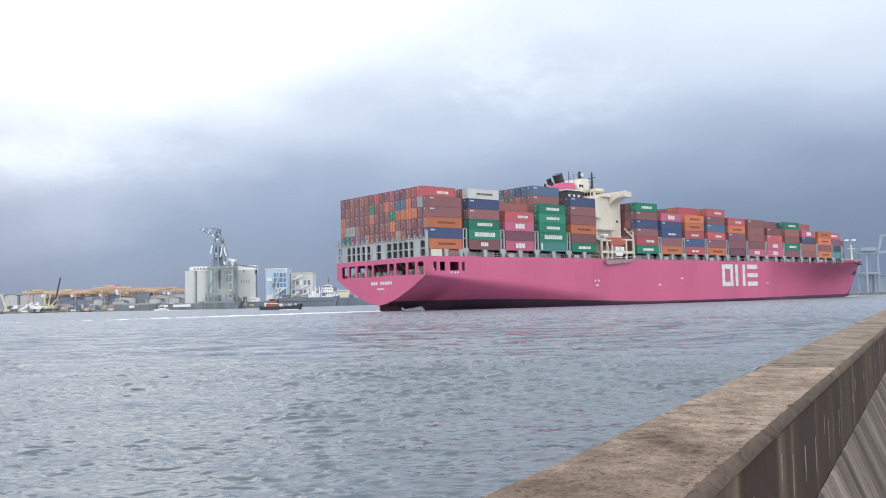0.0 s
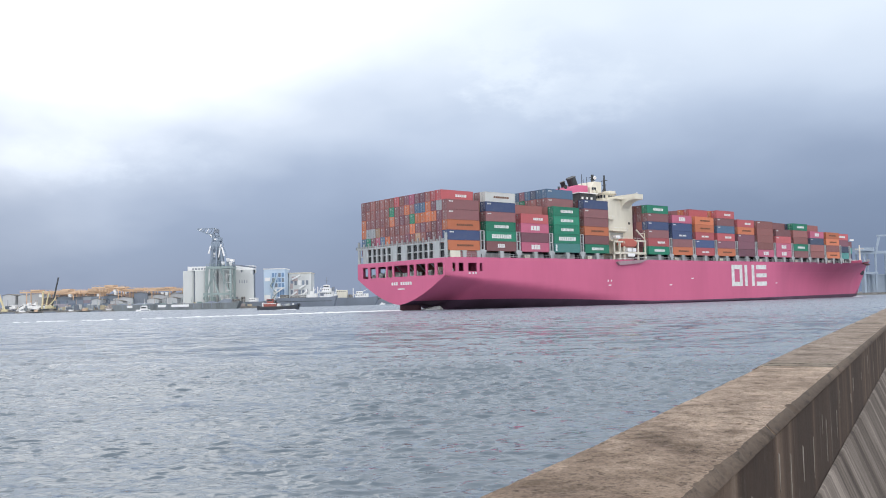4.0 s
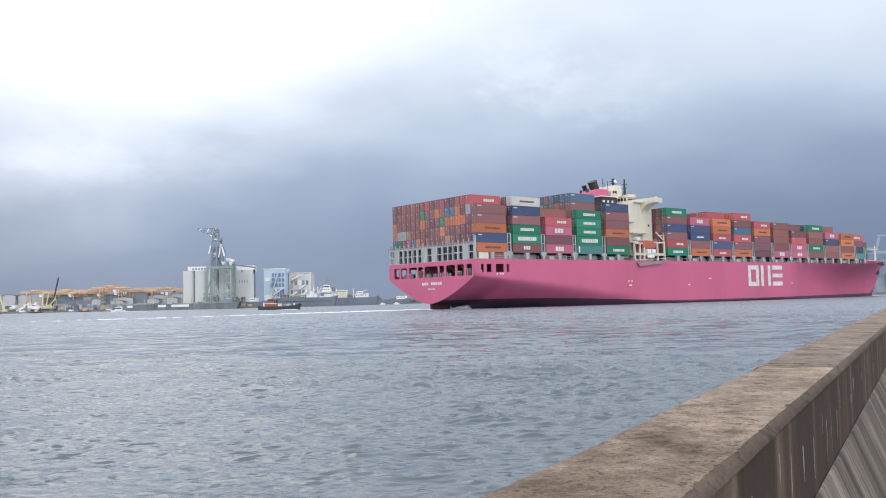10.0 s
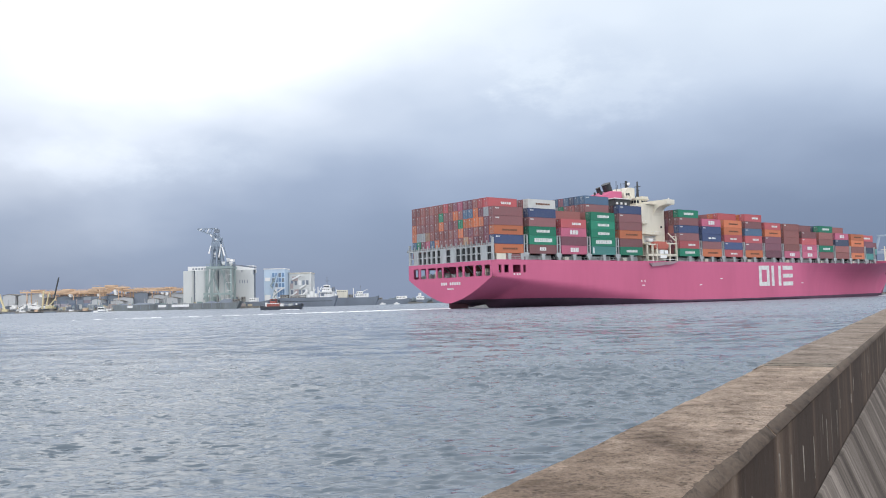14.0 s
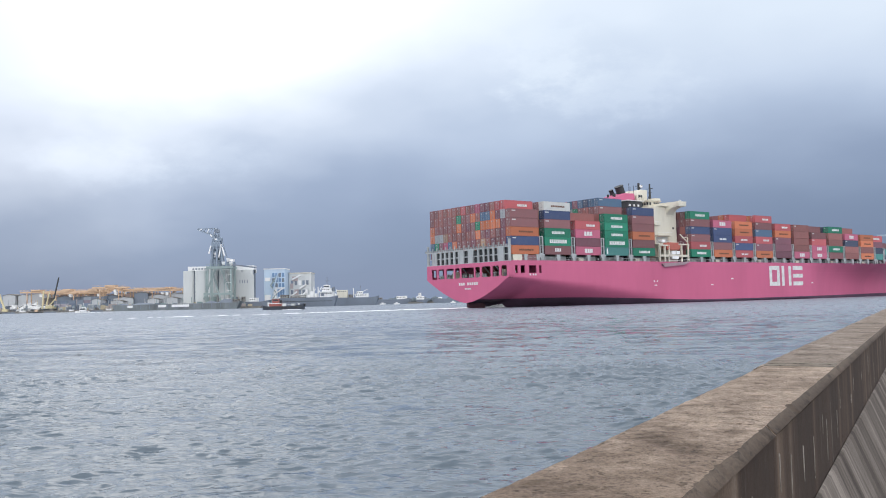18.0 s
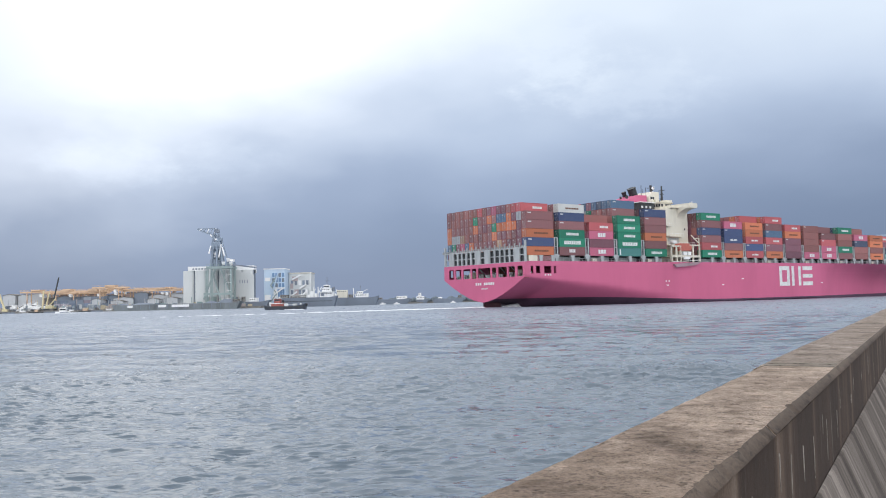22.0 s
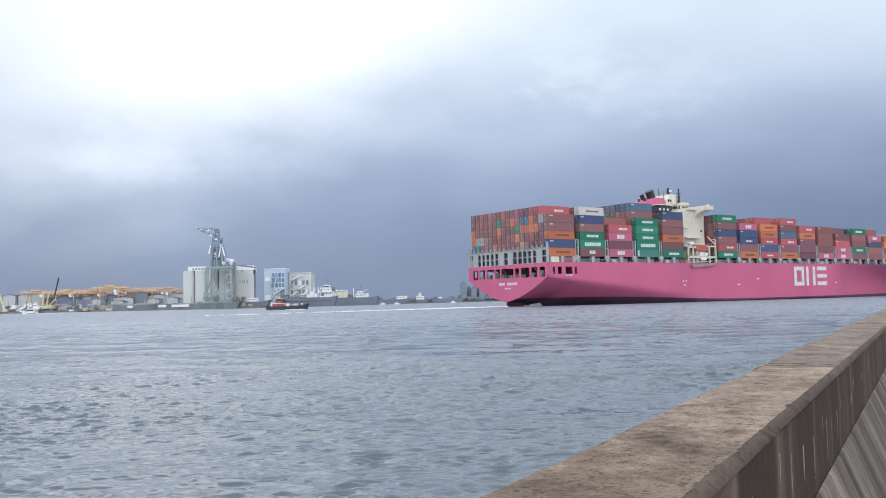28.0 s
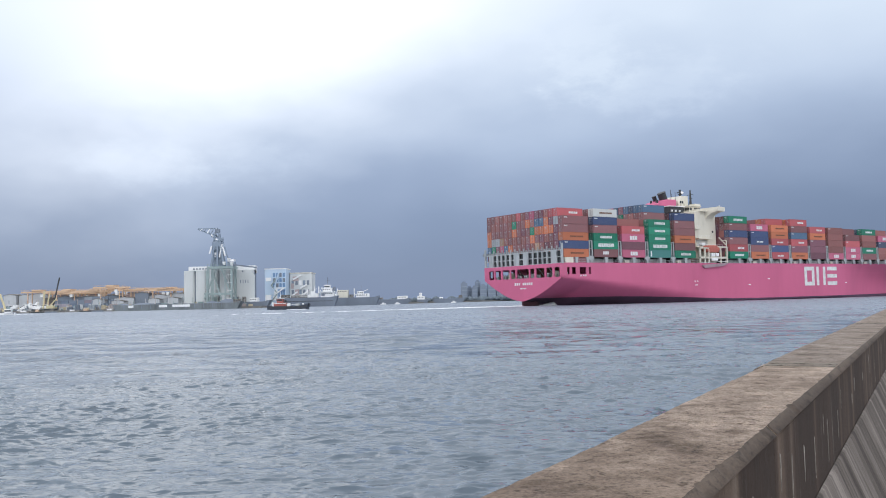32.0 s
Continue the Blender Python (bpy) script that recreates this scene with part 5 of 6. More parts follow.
    for x, z in ((R - 7, 32.0), (R - 3.4, 34.6), (R - 1.2, 31.4)):
        part("white_hopper", drum(bmesh.new(), x, -4.4, z, z + 2.6, 0.9, 1.5, 10), WHITE, crane)
    for k in range(7):
        part("portal_post", cube(L + 2.6 + 3 * k, L + 2.85 + 3 * k, -W - 1.1, -W - 0.95, 31, 32.6), CRANEGREEN, crane)
    part("portal_rail", cube(L + 2.5, R + 0.5, -W - 1.1, -W - 0.95, 32.5, 32.7), CRANEGREEN, crane)
    part("cab", cube(R - 5, R + 1, -4, 1, 31, 34.5), HAZEGREY, crane, bevel=0.2)
    part("cab_roof", cube(R - 4, R + 0.5, -4.2, 1.2, 34.5, 36.5), WHITE, crane)
    part("pipe_boom", bar(bmesh.new(), (R, -4, 32), (R + 18, -4, 29.5), 1.0), SLATE, crane)


def build_yard_crane(x0, x1, y, top):
    c = thing("yard_crane", pose(0, y, 1.6), "yellow rail-mounted yard gantry crane", "crane", "yard cranes")
    part("girder", cube(x0, x1, -0.7, 0.7, top - 1.3, top), YELLOW, c)
    part("girder", cube(x0, x1, 6.5, 7.9, top - 1.3, top), YELLOW, c)
    for x in (x0 + 0.22 * (x1 - x0), x0 + 0.78 * (x1 - x0)):
        for yy in (0, 7.2):
            part("leg", cube(x - 0.32, x + 0.32, yy - 0.4, yy + 0.4, 0, top - 1.3), YELLOW, c)
    m = 0.5 * (x0 + x1)
    part("trolley", cube(m - 3, m + 4, -1.5, 8.5, top, top + 1.4), YELLOW, c)
    part("operator_cab", cube(m + 4, m + 6, -1.5, 1, top - 4.6, top - 2.3), WHITE, c)
    bm = bmesh.new()
    for k in range(int((x1 - x0) / 3)):
        bar(bm, (x0 + 3 * k, -0.8, top), (x0 + 3 * k, -0.8, top + 1.0), 0.12)
    bar(bm, (x0, -0.8, top + 1.0), (x1, -0.8, top + 1.0), 0.14)
    part("walkway_rail", bm, YELLOW, c)
    for x in (x0 + 0.22 * (x1 - x0), x0 + 0.78 * (x1 - x0)):
        part("bogie", cube(x - 1.6, x + 1.6, -0.6, 0.6, 0, 0.9), DARKSTEEL, c)
        part("portal_tie", cube(x - 0.3, x + 0.3, 0.4, 6.9, 4.2, 4.9), YELLOW, c)
    return c


def build_yard():
    for x0, x1, y, top in ((-343, -319, 690, 15.6), (-322, -296, 694, 15.0), (-301, -276, 700, 15.2), (-283, -256, 686, 18.0), (-262, -236, 696, 15.2), (-242, -216, 690, 15.0), (-296, -262, 712, 16.2), (-338, -300, 716, 14.6), (-262, -222, 718, 15.6), (-330, -286, 722, 14.4), (-345, -300, 728, 16.4), (-304, -252, 730, 17.0), (-256, -214, 728, 16.4)):
        build_yard_crane(x0, x1, y, top)
    r = random.Random(2)
    cols = ["blue", "slate", "navy", "slate", "navy", "maroon", "slate", "blue", "slate", "grey", "slate"]
    for dy, base in ((0, -317), (9, -315)):
        for k in range(8):
            x = base + k * 6.35 + r.uniform(-0.1, 0.1)
            st = thing("container_stack", pose(x, 684 + dy, 1.6), "stack of mixed shipping containers on the quay", "containers", "yard stacks")
            for z in range(r.choice((1, 2, 2, 3)) if dy == 0 else r.choice((2, 3, 3, 4))):
                part("container", cube(-3.03, 3.03, -1.2, 1.2, z * 2.6, z * 2.6 + 2.55), HAZED["mauve" if k < 3 and z < 2 else r.choice(cols)], st)
    for x0, x1, y, h, mat, label in ((-365, -355, 705, 14, PALEGREY, "pale grey harbour shed with a low pitched roof"), (-354, -345, 708, 13.5, PALEGREY, "pale grey harbour shed with a low pitched roof"), (-344, -330, 705, 14, PALEGREY, "pale grey harbour shed with a low pitched roof"),
                                     (-330, -318, 700, 10.5, QUAYSTONE, "pale concrete shed with a low pitched roof"), (-318, -306, 700, 11.5, HAZEGREY, "grey harbour shed with a low pitched roof"),
                                     (-306, -281, 699, 11.0, SLATE, "slate-blue harbour shed with a low pitched roof"), (-281, -268, 702, 11.5, HAZEGREY, "grey harbour shed with a low pitched roof"),
                                     (-267, -251, 688, 9.5, PALEGREY, "pale grey harbour office with a low pitched roof"), (-251, -240, 690, 13, SLATE, "slate-blue harbour shed with a low pitched roof"),
                                     (-240, -226, 692, 11.0, PALEGREY, "pale grey harbour office with a low pitched roof"), (-226, -212, 692, 12.0, PALEGREY, "pale grey harbour office with a low pitched roof"),
                                     (-212, -204, 692, 7.0, SLATE, "slate-blue harbour shed with a low pitched roof"),
                                     (-281, -274, 680, 8.5, PALEGREY, "pale grey harbour office with a low pitched roof"), (-266, -256, 680, 7.0, PALEGREY, "pale grey harbour office with a low pitched roof"),
                                     (-238, -229, 684, 8.0, PALEGREY, "pale grey harbour office with a low pitched roof"), (-224, -214, 684, 8.6, PALEGREY, "pale grey harbour office with a low pitched roof"),
                                     (-340, -292, 740, 13.5, PEACH, "haze-pale pinkish warehouse with a low pitched roof"), (-290, -246, 742, 14.0, PEACH, "haze-pale pinkish warehouse with a low pitched roof"),
                                     (-244, -204, 740, 13.0, PEACH, "haze-pale pinkish warehouse with a low pitched roof")):
        s = thing("harbour_shed", pose(0.5 * (x0 + x1), y, 1.6), label, "shed", "harbour sheds")
        w = 0.5 * (x1 - x0)
        bm = bmesh.new()
        prism(bm, [(-w, 0), (-w, h - 1), (0, h), (w, h - 1), (w, 0)], 0, 14, "y")
        wall = part("wall", bm, mat, s)
        bm = bmesh.new()
        prism(bm, [(-w - 0.4, h - 1.1), (0, h), (0, h + 0.3), (-w - 0.4, h - 0.8)], -0.4, 14.4, "y")
        prism(bm, [(w + 0.4, h - 1.1), (0, h), (0, h + 0.3), (w + 0.4, h - 0.8)], -0.4, 14.4, "y")
        part("roof", bm, QUAYSTONE, s)
        for k in range(max(2, int(w / 3))):
            part("door", cube(-w + 1.5 + 5 * k, -w + 4.5 + 5 * k, -0.12, 0.05, 0, 3.8), SLATE, wall)
    # white hulls laid up on the hard
    for x, y, l, lean in ((-323, 655, 13, 28), (-316, 655, 11, 40), (-308, 656, 15, 5), (-332, 655, 9, 15), (-313, 652, 10, -8)):
        b = thing("laid_up_boat", pose(x, y, 3.4, 0, -lean, 0), "white boat hull laid up on the quay", "boat", "laid-up boats")
        bm = bmesh.new()
        prism(bm, [(-l / 2, 0.4), (-l / 2 + 1, -1.0), (l / 2 - 2, -1.0), (l / 2, 1.4), (l / 2, 1.8), (-l / 2, 1.6)], -1.7, 1.7, "y")
        part("hull", bm, WHITE, b, bevel=0.2)
        cabin = part("cabin", cube(-l / 4, l / 6, -1.2, 1.2, 1.6, 2.7), WHITE, b, bevel=0.15)
        part("window", cube(-l / 4 + 0.4, l / 6 - 0.4, -1.26, -1.18, 1.9, 2.4), GLASS, cabin)
        part("boot_stripe", cube(-l / 2 + 1, l / 2 - 2.2, -1.75, -1.68, -0.9, -0.4), SHIPGREY, b)
    # crawler crane with a dark lattice jib
    c = thing("crawler_crane", pose(-299.5, 648, 1.6), "ivory-yellow crawler crane with a dark raised jib", "crane")
    part("track", cube(-4, 4, -2.6, -1.4, 0, 1.4), DARKSTEEL, c)
    part("track", cube(-4, 4, 1.4, 2.6, 0, 1.4), DARKSTEEL, c)
    part("house", cube(-3.0, 2.2, -2, 2, 1.5, 3.8), IVORY, c, bevel=0.2)
    part("jib", bar(bmesh.new(), (1.5, 0, 2.5), (6.4, 0, 25.0), 0.8), DARKSTEEL, c)
    part("back_stay", bar(bmesh.new(), (-3, 0, 4), (-0.5, 0, 14), 0.7), IVORY, c)
    part("gantry", bar(bmesh.new(), (-6.0, 0, 1.5), (-5.0, 0, 15), 0.9), IVORY, c)
    part("strut", bar(bmesh.new(), (-2.5, -2, 0.5), (5.0, -2, 9), 0.8), IVORY, c)
    c = thing("work_mast", pose(-331, 634, 1.6), "ivory leaning derrick on the quay edge", "crane")
    part("boom", bar(bmesh.new(), (4.5, 0, 0), (0, 0, 13), 1.1), IVORY, c)
    part("base", cube(2.5, 6.5, -1.5, 1.5, 0, 1.6), IVORY, c)
    # quay edge clutter: moored pontoons
    for k in range(16):
        x = -338 + k * 9.4
        y = 622 + 0.16 * (x + 338) if x < -285 else 645
        p = thing("moored_pontoon", pose(x, y, 0, 0, 0, 6 if x < -285 else 0), "low grey moored pontoon", "pontoon", "moored pontoons")
        part("float", cube(-4, 4, -1.5, 1.5, -0.4, 0.9), (QUAYSTONE, DARKSTEEL, SHIPGREY)[k % 3], p, bevel=0.1)
        part("deckhouse", cube(-2 + k % 3, 1 + k % 2, -1, 1, 0.9, 2.0 + 0.5 * (k % 3)), (WHITE, QUAYSTONE, YELLOW)[(k * 2) % 3], p)


def build_quay_clutter():
    """Small goods, huts, masts and plant crowded along the quay, past counting."""
    r = random.Random(21)
    bm = bmesh.new()
    for k in range(420):
        x = r.uniform(-345, -150)
        y = (650 if x > -285 else 640 + 0.3 * (x + 345)) + r.uniform(3, 26)
        w, h, d = r.choice((0.8, 1.2, 2.0, 3.2, 5.0)) * r.uniform(0.7, 1.2), r.choice((0.8, 1.4, 2.2, 3.4)) * r.uniform(0.7, 1.3), r.uniform(0.6, 2.0)
        box(bm, x - w / 2, x + w / 2, y, y + d, 1.6, 1.6 + h)
        if k % 5 == 0:
            box(bm, x - 0.12, x + 0.12, y, y + 0.24, 1.6, 1.6 + r.uniform(4, 9))
        if k % 7 == 0:
            prism(bm, [(x - 2.4, 1.6), (x - 2.4, 3.4), (x, 4.4), (x + 2.4, 3.4), (x + 2.4, 1.6)], y + 3, y + 6, "y")
    me = bpy.data.meshes.new("quay_clutter")
    bm.to_mesh(me)
    bm.free()
    me.materials.append(CLUTTER)
    tagged(new("quay_clutter", me), "pale and dark goods, huts and masts crowding the quay", "goods", "", "stuff")


def build_works():
    """The pale blue plant and the pale building beside it."""
    b = thing("pale_blue_building", pose(-152, 720, 1.6), "tall pale blue and white industrial building", "building")
    part("wall", cube(0, 18, 0, 20, 0, 30.5), PALEBLUE, b, bevel=0.1)
    panel = part("panel", cube(6.5, 17.8, -0.3, -0.02, 4, 29), PALEBLUE, b)
    for i in range(4):
        for j in range(3):
            part("dark_bay", cube(7.0 + 2.75 * i, 9.0 + 2.75 * i, -0.42, -0.28, 15.2 + 4.4 * j, 18.6 + 4.4 * j), (STEELBLUE, SLATE, STEELBLUE)[(i + j) % 3], panel)
    for i in range(3):
        part("dark_bay", cube(11.6 + 2.0 * i, 13.2 + 2.0 * i, -0.42, -0.28, 6.0, 13.4), STEELBLUE, panel)
    for x0, x1, z0, z1, mat in ((0.6, 5.6, 3, 9, WHITE), (7.2, 10.6, 4.2, 8.2, WHITE), (12.4, 15.6, 4.2, 7.0, WHITE), (7.6, 10.8, 10.0, 13.6, WHITE), (1.0, 5.4, 20.5, 23.5, WHITE), (6.6, 17.6, 14.2, 15.0, WHITE)):
        part("cladding_panel", cube(x0, x1, -0.62, -0.04, z0, z1), mat, b)
    part("conveyor_arm", bar(bmesh.new(), (6.0, -1.2, 6), (12.0, -1.2, 27), 1.0), PALEBLUE, b)
    part("conveyor_arm", bar(bmesh.new(), (8.5, -1.3, 9), (16.5, -1.3, 14.5), 0.9), WHITE, b)
    part("parapet", cube(-0.3, 18.3, -0.3, 20.3, 30.5, 31.2), WHITE, b)
    for k in range(3):
        part("stair_flight", bar(bmesh.new(), (5.8 + (k % 2) * 5, -1.0, 3 + 7 * k), (10.8 - (k % 2) * 5, -1.0, 10 + 7 * k), 0.8), CRANEGREEN, b)
    c = thing("works_building", pose(-133.5, 735, 1.6), "pale works building with dark openings", "building")
    wall = part("wall", cube(0, 19, 0, 20, 0, 27), SILOPAINT, c, bevel=0.1)
    for k in range(10):
        part("opening", cube(1.5 + 3.3 * (k % 5), 3.6 + 3.3 * (k % 5), -0.1, 0.05, 9 + 8 * (k // 5), 13 + 8 * (k // 5)), (SLATE, WHITE, HAZEGREY)[k % 3], wall)
    part("roof", cube(-0.4, 19.4, -0.4, 20.4, 27, 27.8), CREAM, c)
    for x, z, w, h in ((2.6, 20.5, 5.0, 4.0), (1.0, 14.0, 2.6, 4.5), (4.6, 8.4, 3.4, 5.0)):
        part("faded_panel", cube(x, x + w, -0.35, -0.02, z, z + h), PEACH, c)
    for x, z, d in ((3, 22, 7), (9, 14, 6), (12, 9, 5), (2, 8, 5)):
        part("white_chute", bar(bmesh.new(), (x, -0.8, z), (x + d, -0.8, z + 3.4), 1.3), WHITE, c)


def build_moored_ship(name, x0, x1, y, deck, hullmat, label, houses):
    s = thing(name, pose(0, y, 0), label, "ship")
    bm = bmesh.new()
    prism(bm, [(x0 + 3, -1), (x0, deck), (x1 - 6, deck), (x1, deck + 1.2), (x1 - 3, -1)], -5, 5, "y")
    part("hull", bm, hullmat, s, bevel=0.2)
    for a, b, z0, z1, mat in houses:
        house = part("house", cube(a, b, -3.6, 3.6, z0, z1), mat, s, bevel=0.15)
        for k in range(int((b - a) / 1.6)):
            part("porthole", cube(a + 0.5 + 1.6 * k, a + 1.3 + 1.6 * k, -3.68, -3.58, z1 - 1.6, z1 - 0.8), GLASS, house)
    return s


def build_moored_ships():
    s = build_moored_ship("moored_freighter", -136, -86, 690, 7.4, SHIPGREY, "dark grey moored freighter with white deckhouses",
                          [(-100, -89, 7.4, 11.6, WHITE), (-98.4, -90.6, 11.6, 14.6, WHITE), (-97, -92.4, 14.6, 17.2, WHITE), (-132, -126, 7.4, 10, QUAYSTONE)])
    bm = bmesh.new()
    bar(bm, (-94.6, 0, 17), (-94.6, 0, 23.5), 0.45)
    bar(bm, (-96.2, 0, 20.6), (-93.0, 0, 20.6), 0.25)
    part("mast", bm, SLATE, s)
    part("mast", bar(bmesh.new(), (-110, 0, 7.4), (-110, 0, 14.5), 0.5), SLATE, s)
    for a, b in (((-103, 0, 8), (-99, 0, 16)), ((-109, 0, 9), (-103.5, 0, 14.4)), ((-110, 0, 13), (-117, 0, 9)), ((-88.5, 0, 8), (-86.5, 0, 14))):
        part("derrick", bar(bmesh.new(), a, b, 0.4), WHITE, s)
    part("funnel", cube(-90.3, -88.4, -1.5, 1.5, 11.6, 15.6), SLATE, s, "slate funnel", bevel=0.2)
    part("bridge_wing", cube(-100.5, -88.5, -5, 5, 11.5, 11.9), WHITE, s)
    part("deck_cargo", cube(-124, -112, -3, 3, 7.3, 9.2), QUAYSTONE, s)
    for x, z1, w in ((-106.5, 12.4, 2.4), (-103.4, 10.6, 1.8), (-87.4, 10.0, 1.5), (-109, 9.8, 2.0)):
        part("deck_locker", cube(x - w / 2, x + w / 2, -3.4, 1, 7.4, z1), WHITE, s)
    for x in (-105, -101.6):
        part("samson_post", bar(bmesh.new(), (x, -2, 7.4), (x, -2, 16.0), 0.6), WHITE, s)
    part("wheelhouse_window", cube(-96.8, -92.6, -3.75, -3.66, 15.4, 16.6), GLASS, s)
    part("dark_opening", cube(-99.4, -96.6, -3.75, -3.66, 8.2, 10.6), SLATE, s)
    part("rail", cube(-134, -92, -5.02, -4.94, 8.2, 8.35), WHITE, s)
    part("rub_band", cube(-132, -90, -5.06, -4.98, 4.2, 4.6), DARKSTEEL, s)
    s = build_moored_ship("moored_coaster", -97, -56, 735, 6.9, SHIPGREY, "low grey moored coaster with a cream block and white bridge",
                          [(-92, -83, 6.9, 13.5, CREAM), (-82, -79, 6.9, 9.5, QUAYSTONE), (-76, -65, 6.9, 10, WHITE), (-75, -70, 10, 12.2, WHITE)])
    part("samson_post", bar(bmesh.new(), (-78, 0, 6.9), (-78, 0, 15), 0.6), WHITE, s)
    part("derrick", bar(bmesh.new(), (-78, 0, 9), (-66, 0, 13.5), 0.4), WHITE, s)
    part("mast", bar(bmesh.new(), (-72, 0, 12), (-72, 0, 17), 0.4), SLATE, s)
    s = build_moored_ship("long_lighter", -248, -152, 640, 4.6, LIGHTERGREY, "long low grey-green lighter moored below the silo", [(-158, -154, 4.6, 7.2, QUAYSTONE)])
    for x0, x1 in ((-213, -207), (-203, -190), (-236, -232)):
        part("white_tarpaulin", cube(x0, x1, -5.2, -5.02, 2.2, 4.0), WHITE, s)
    for x, w, tall in ((-163, 8.0, 3.4), (-174, 6.0, 1.8), (-226, 9.0, 1.6), (-241, 5.0, 1.2)):
        bm = bmesh.new()
        rings = [[bm.verts.new((x + w * f * math.cos(0.449 * q) * (1 + 0.2 * noise.noise((q * 0.7, f * 3, x))), 3.6 * f * math.sin(0.449 * q), 4.5 + tall * (1 - f) ** 0.8 * (1 + 0.3 * noise.noise((q * 0.5, f * 2, x + 5))))) for q in range(14)] for f in (1.0, 0.75, 0.5, 0.25)]
        for u, v in zip(rings, rings[1:]):
            for q in range(14):
                bm.faces.new((u[q], u[(q + 1) % 14], v[(q + 1) % 14], v[q]))
        bm.faces.new(rings[-1])
        part("cargo_heap", bm, SLATE, s, "dark heap of loose cargo")
    for k in range(14):
        part("bulwark_post", cube(-246 + 6.6 * k, -245.6 + 6.6 * k, -5.15, -4.9, 1.0, 5.3), SLATE, s)
    build_moored_ship("low_lighter", -66, -32, 800, 4.8, SHIPGREY, "long low dark moored lighter", [(-62, -58, 4.8, 6.6, QUAYSTONE)])
    s = build_moored_ship("moored_barge", -160, -136, 668, 5.0, SHIPGREY, "dark moored barge below the silo", [(-152, -146, 5, 8, WHITE), (-158, -155, 5, 9, QUAYSTONE)])
    s = build_moored_ship("far_trawler", -30, -16, 900, 4.0, SHIPGREY, "small grey far trawler with a white wheelhouse", [(-29, -21, 4, 7.6, WHITE), (-27, -24, 7.6, 11, WHITE)])
    s = build_moored_ship("far_patrol_boat", -52, -34, 900, 4.2, SHIPGREY, "low far grey boat with a white deckhouse", [(-50, -39, 4.2, 8.2, WHITE)])
    s = build_moored_ship("far_barge", -14, 22, 920, 4.6, SHIPGREY, "long dark far barge", [(-6, -2, 4.6, 6.2, WHITE), (15, 19, 4.6, 8, QUAYSTONE)])
    for x, y in ((-84, 760), (-57, 790), (-43, 775), (9, 860)):
        b = thing("white_launch", pose(x, y, 0), "small white launch on the far water", "boat", "far launches")
        bm = bmesh.new()
        prism(bm, [(-2.6, -0.3), (-2.7, 0.9), (2.7, 1.1), (2.2, -0.3)], -0.9, 0.9, "y")
        part("hull", bm, WHITE, b, bevel=0.1)
        part("cabin", cube(-1.2, 0.9, -0.65, 0.65, 0.95, 1.9), WHITE, b, bevel=0.1)


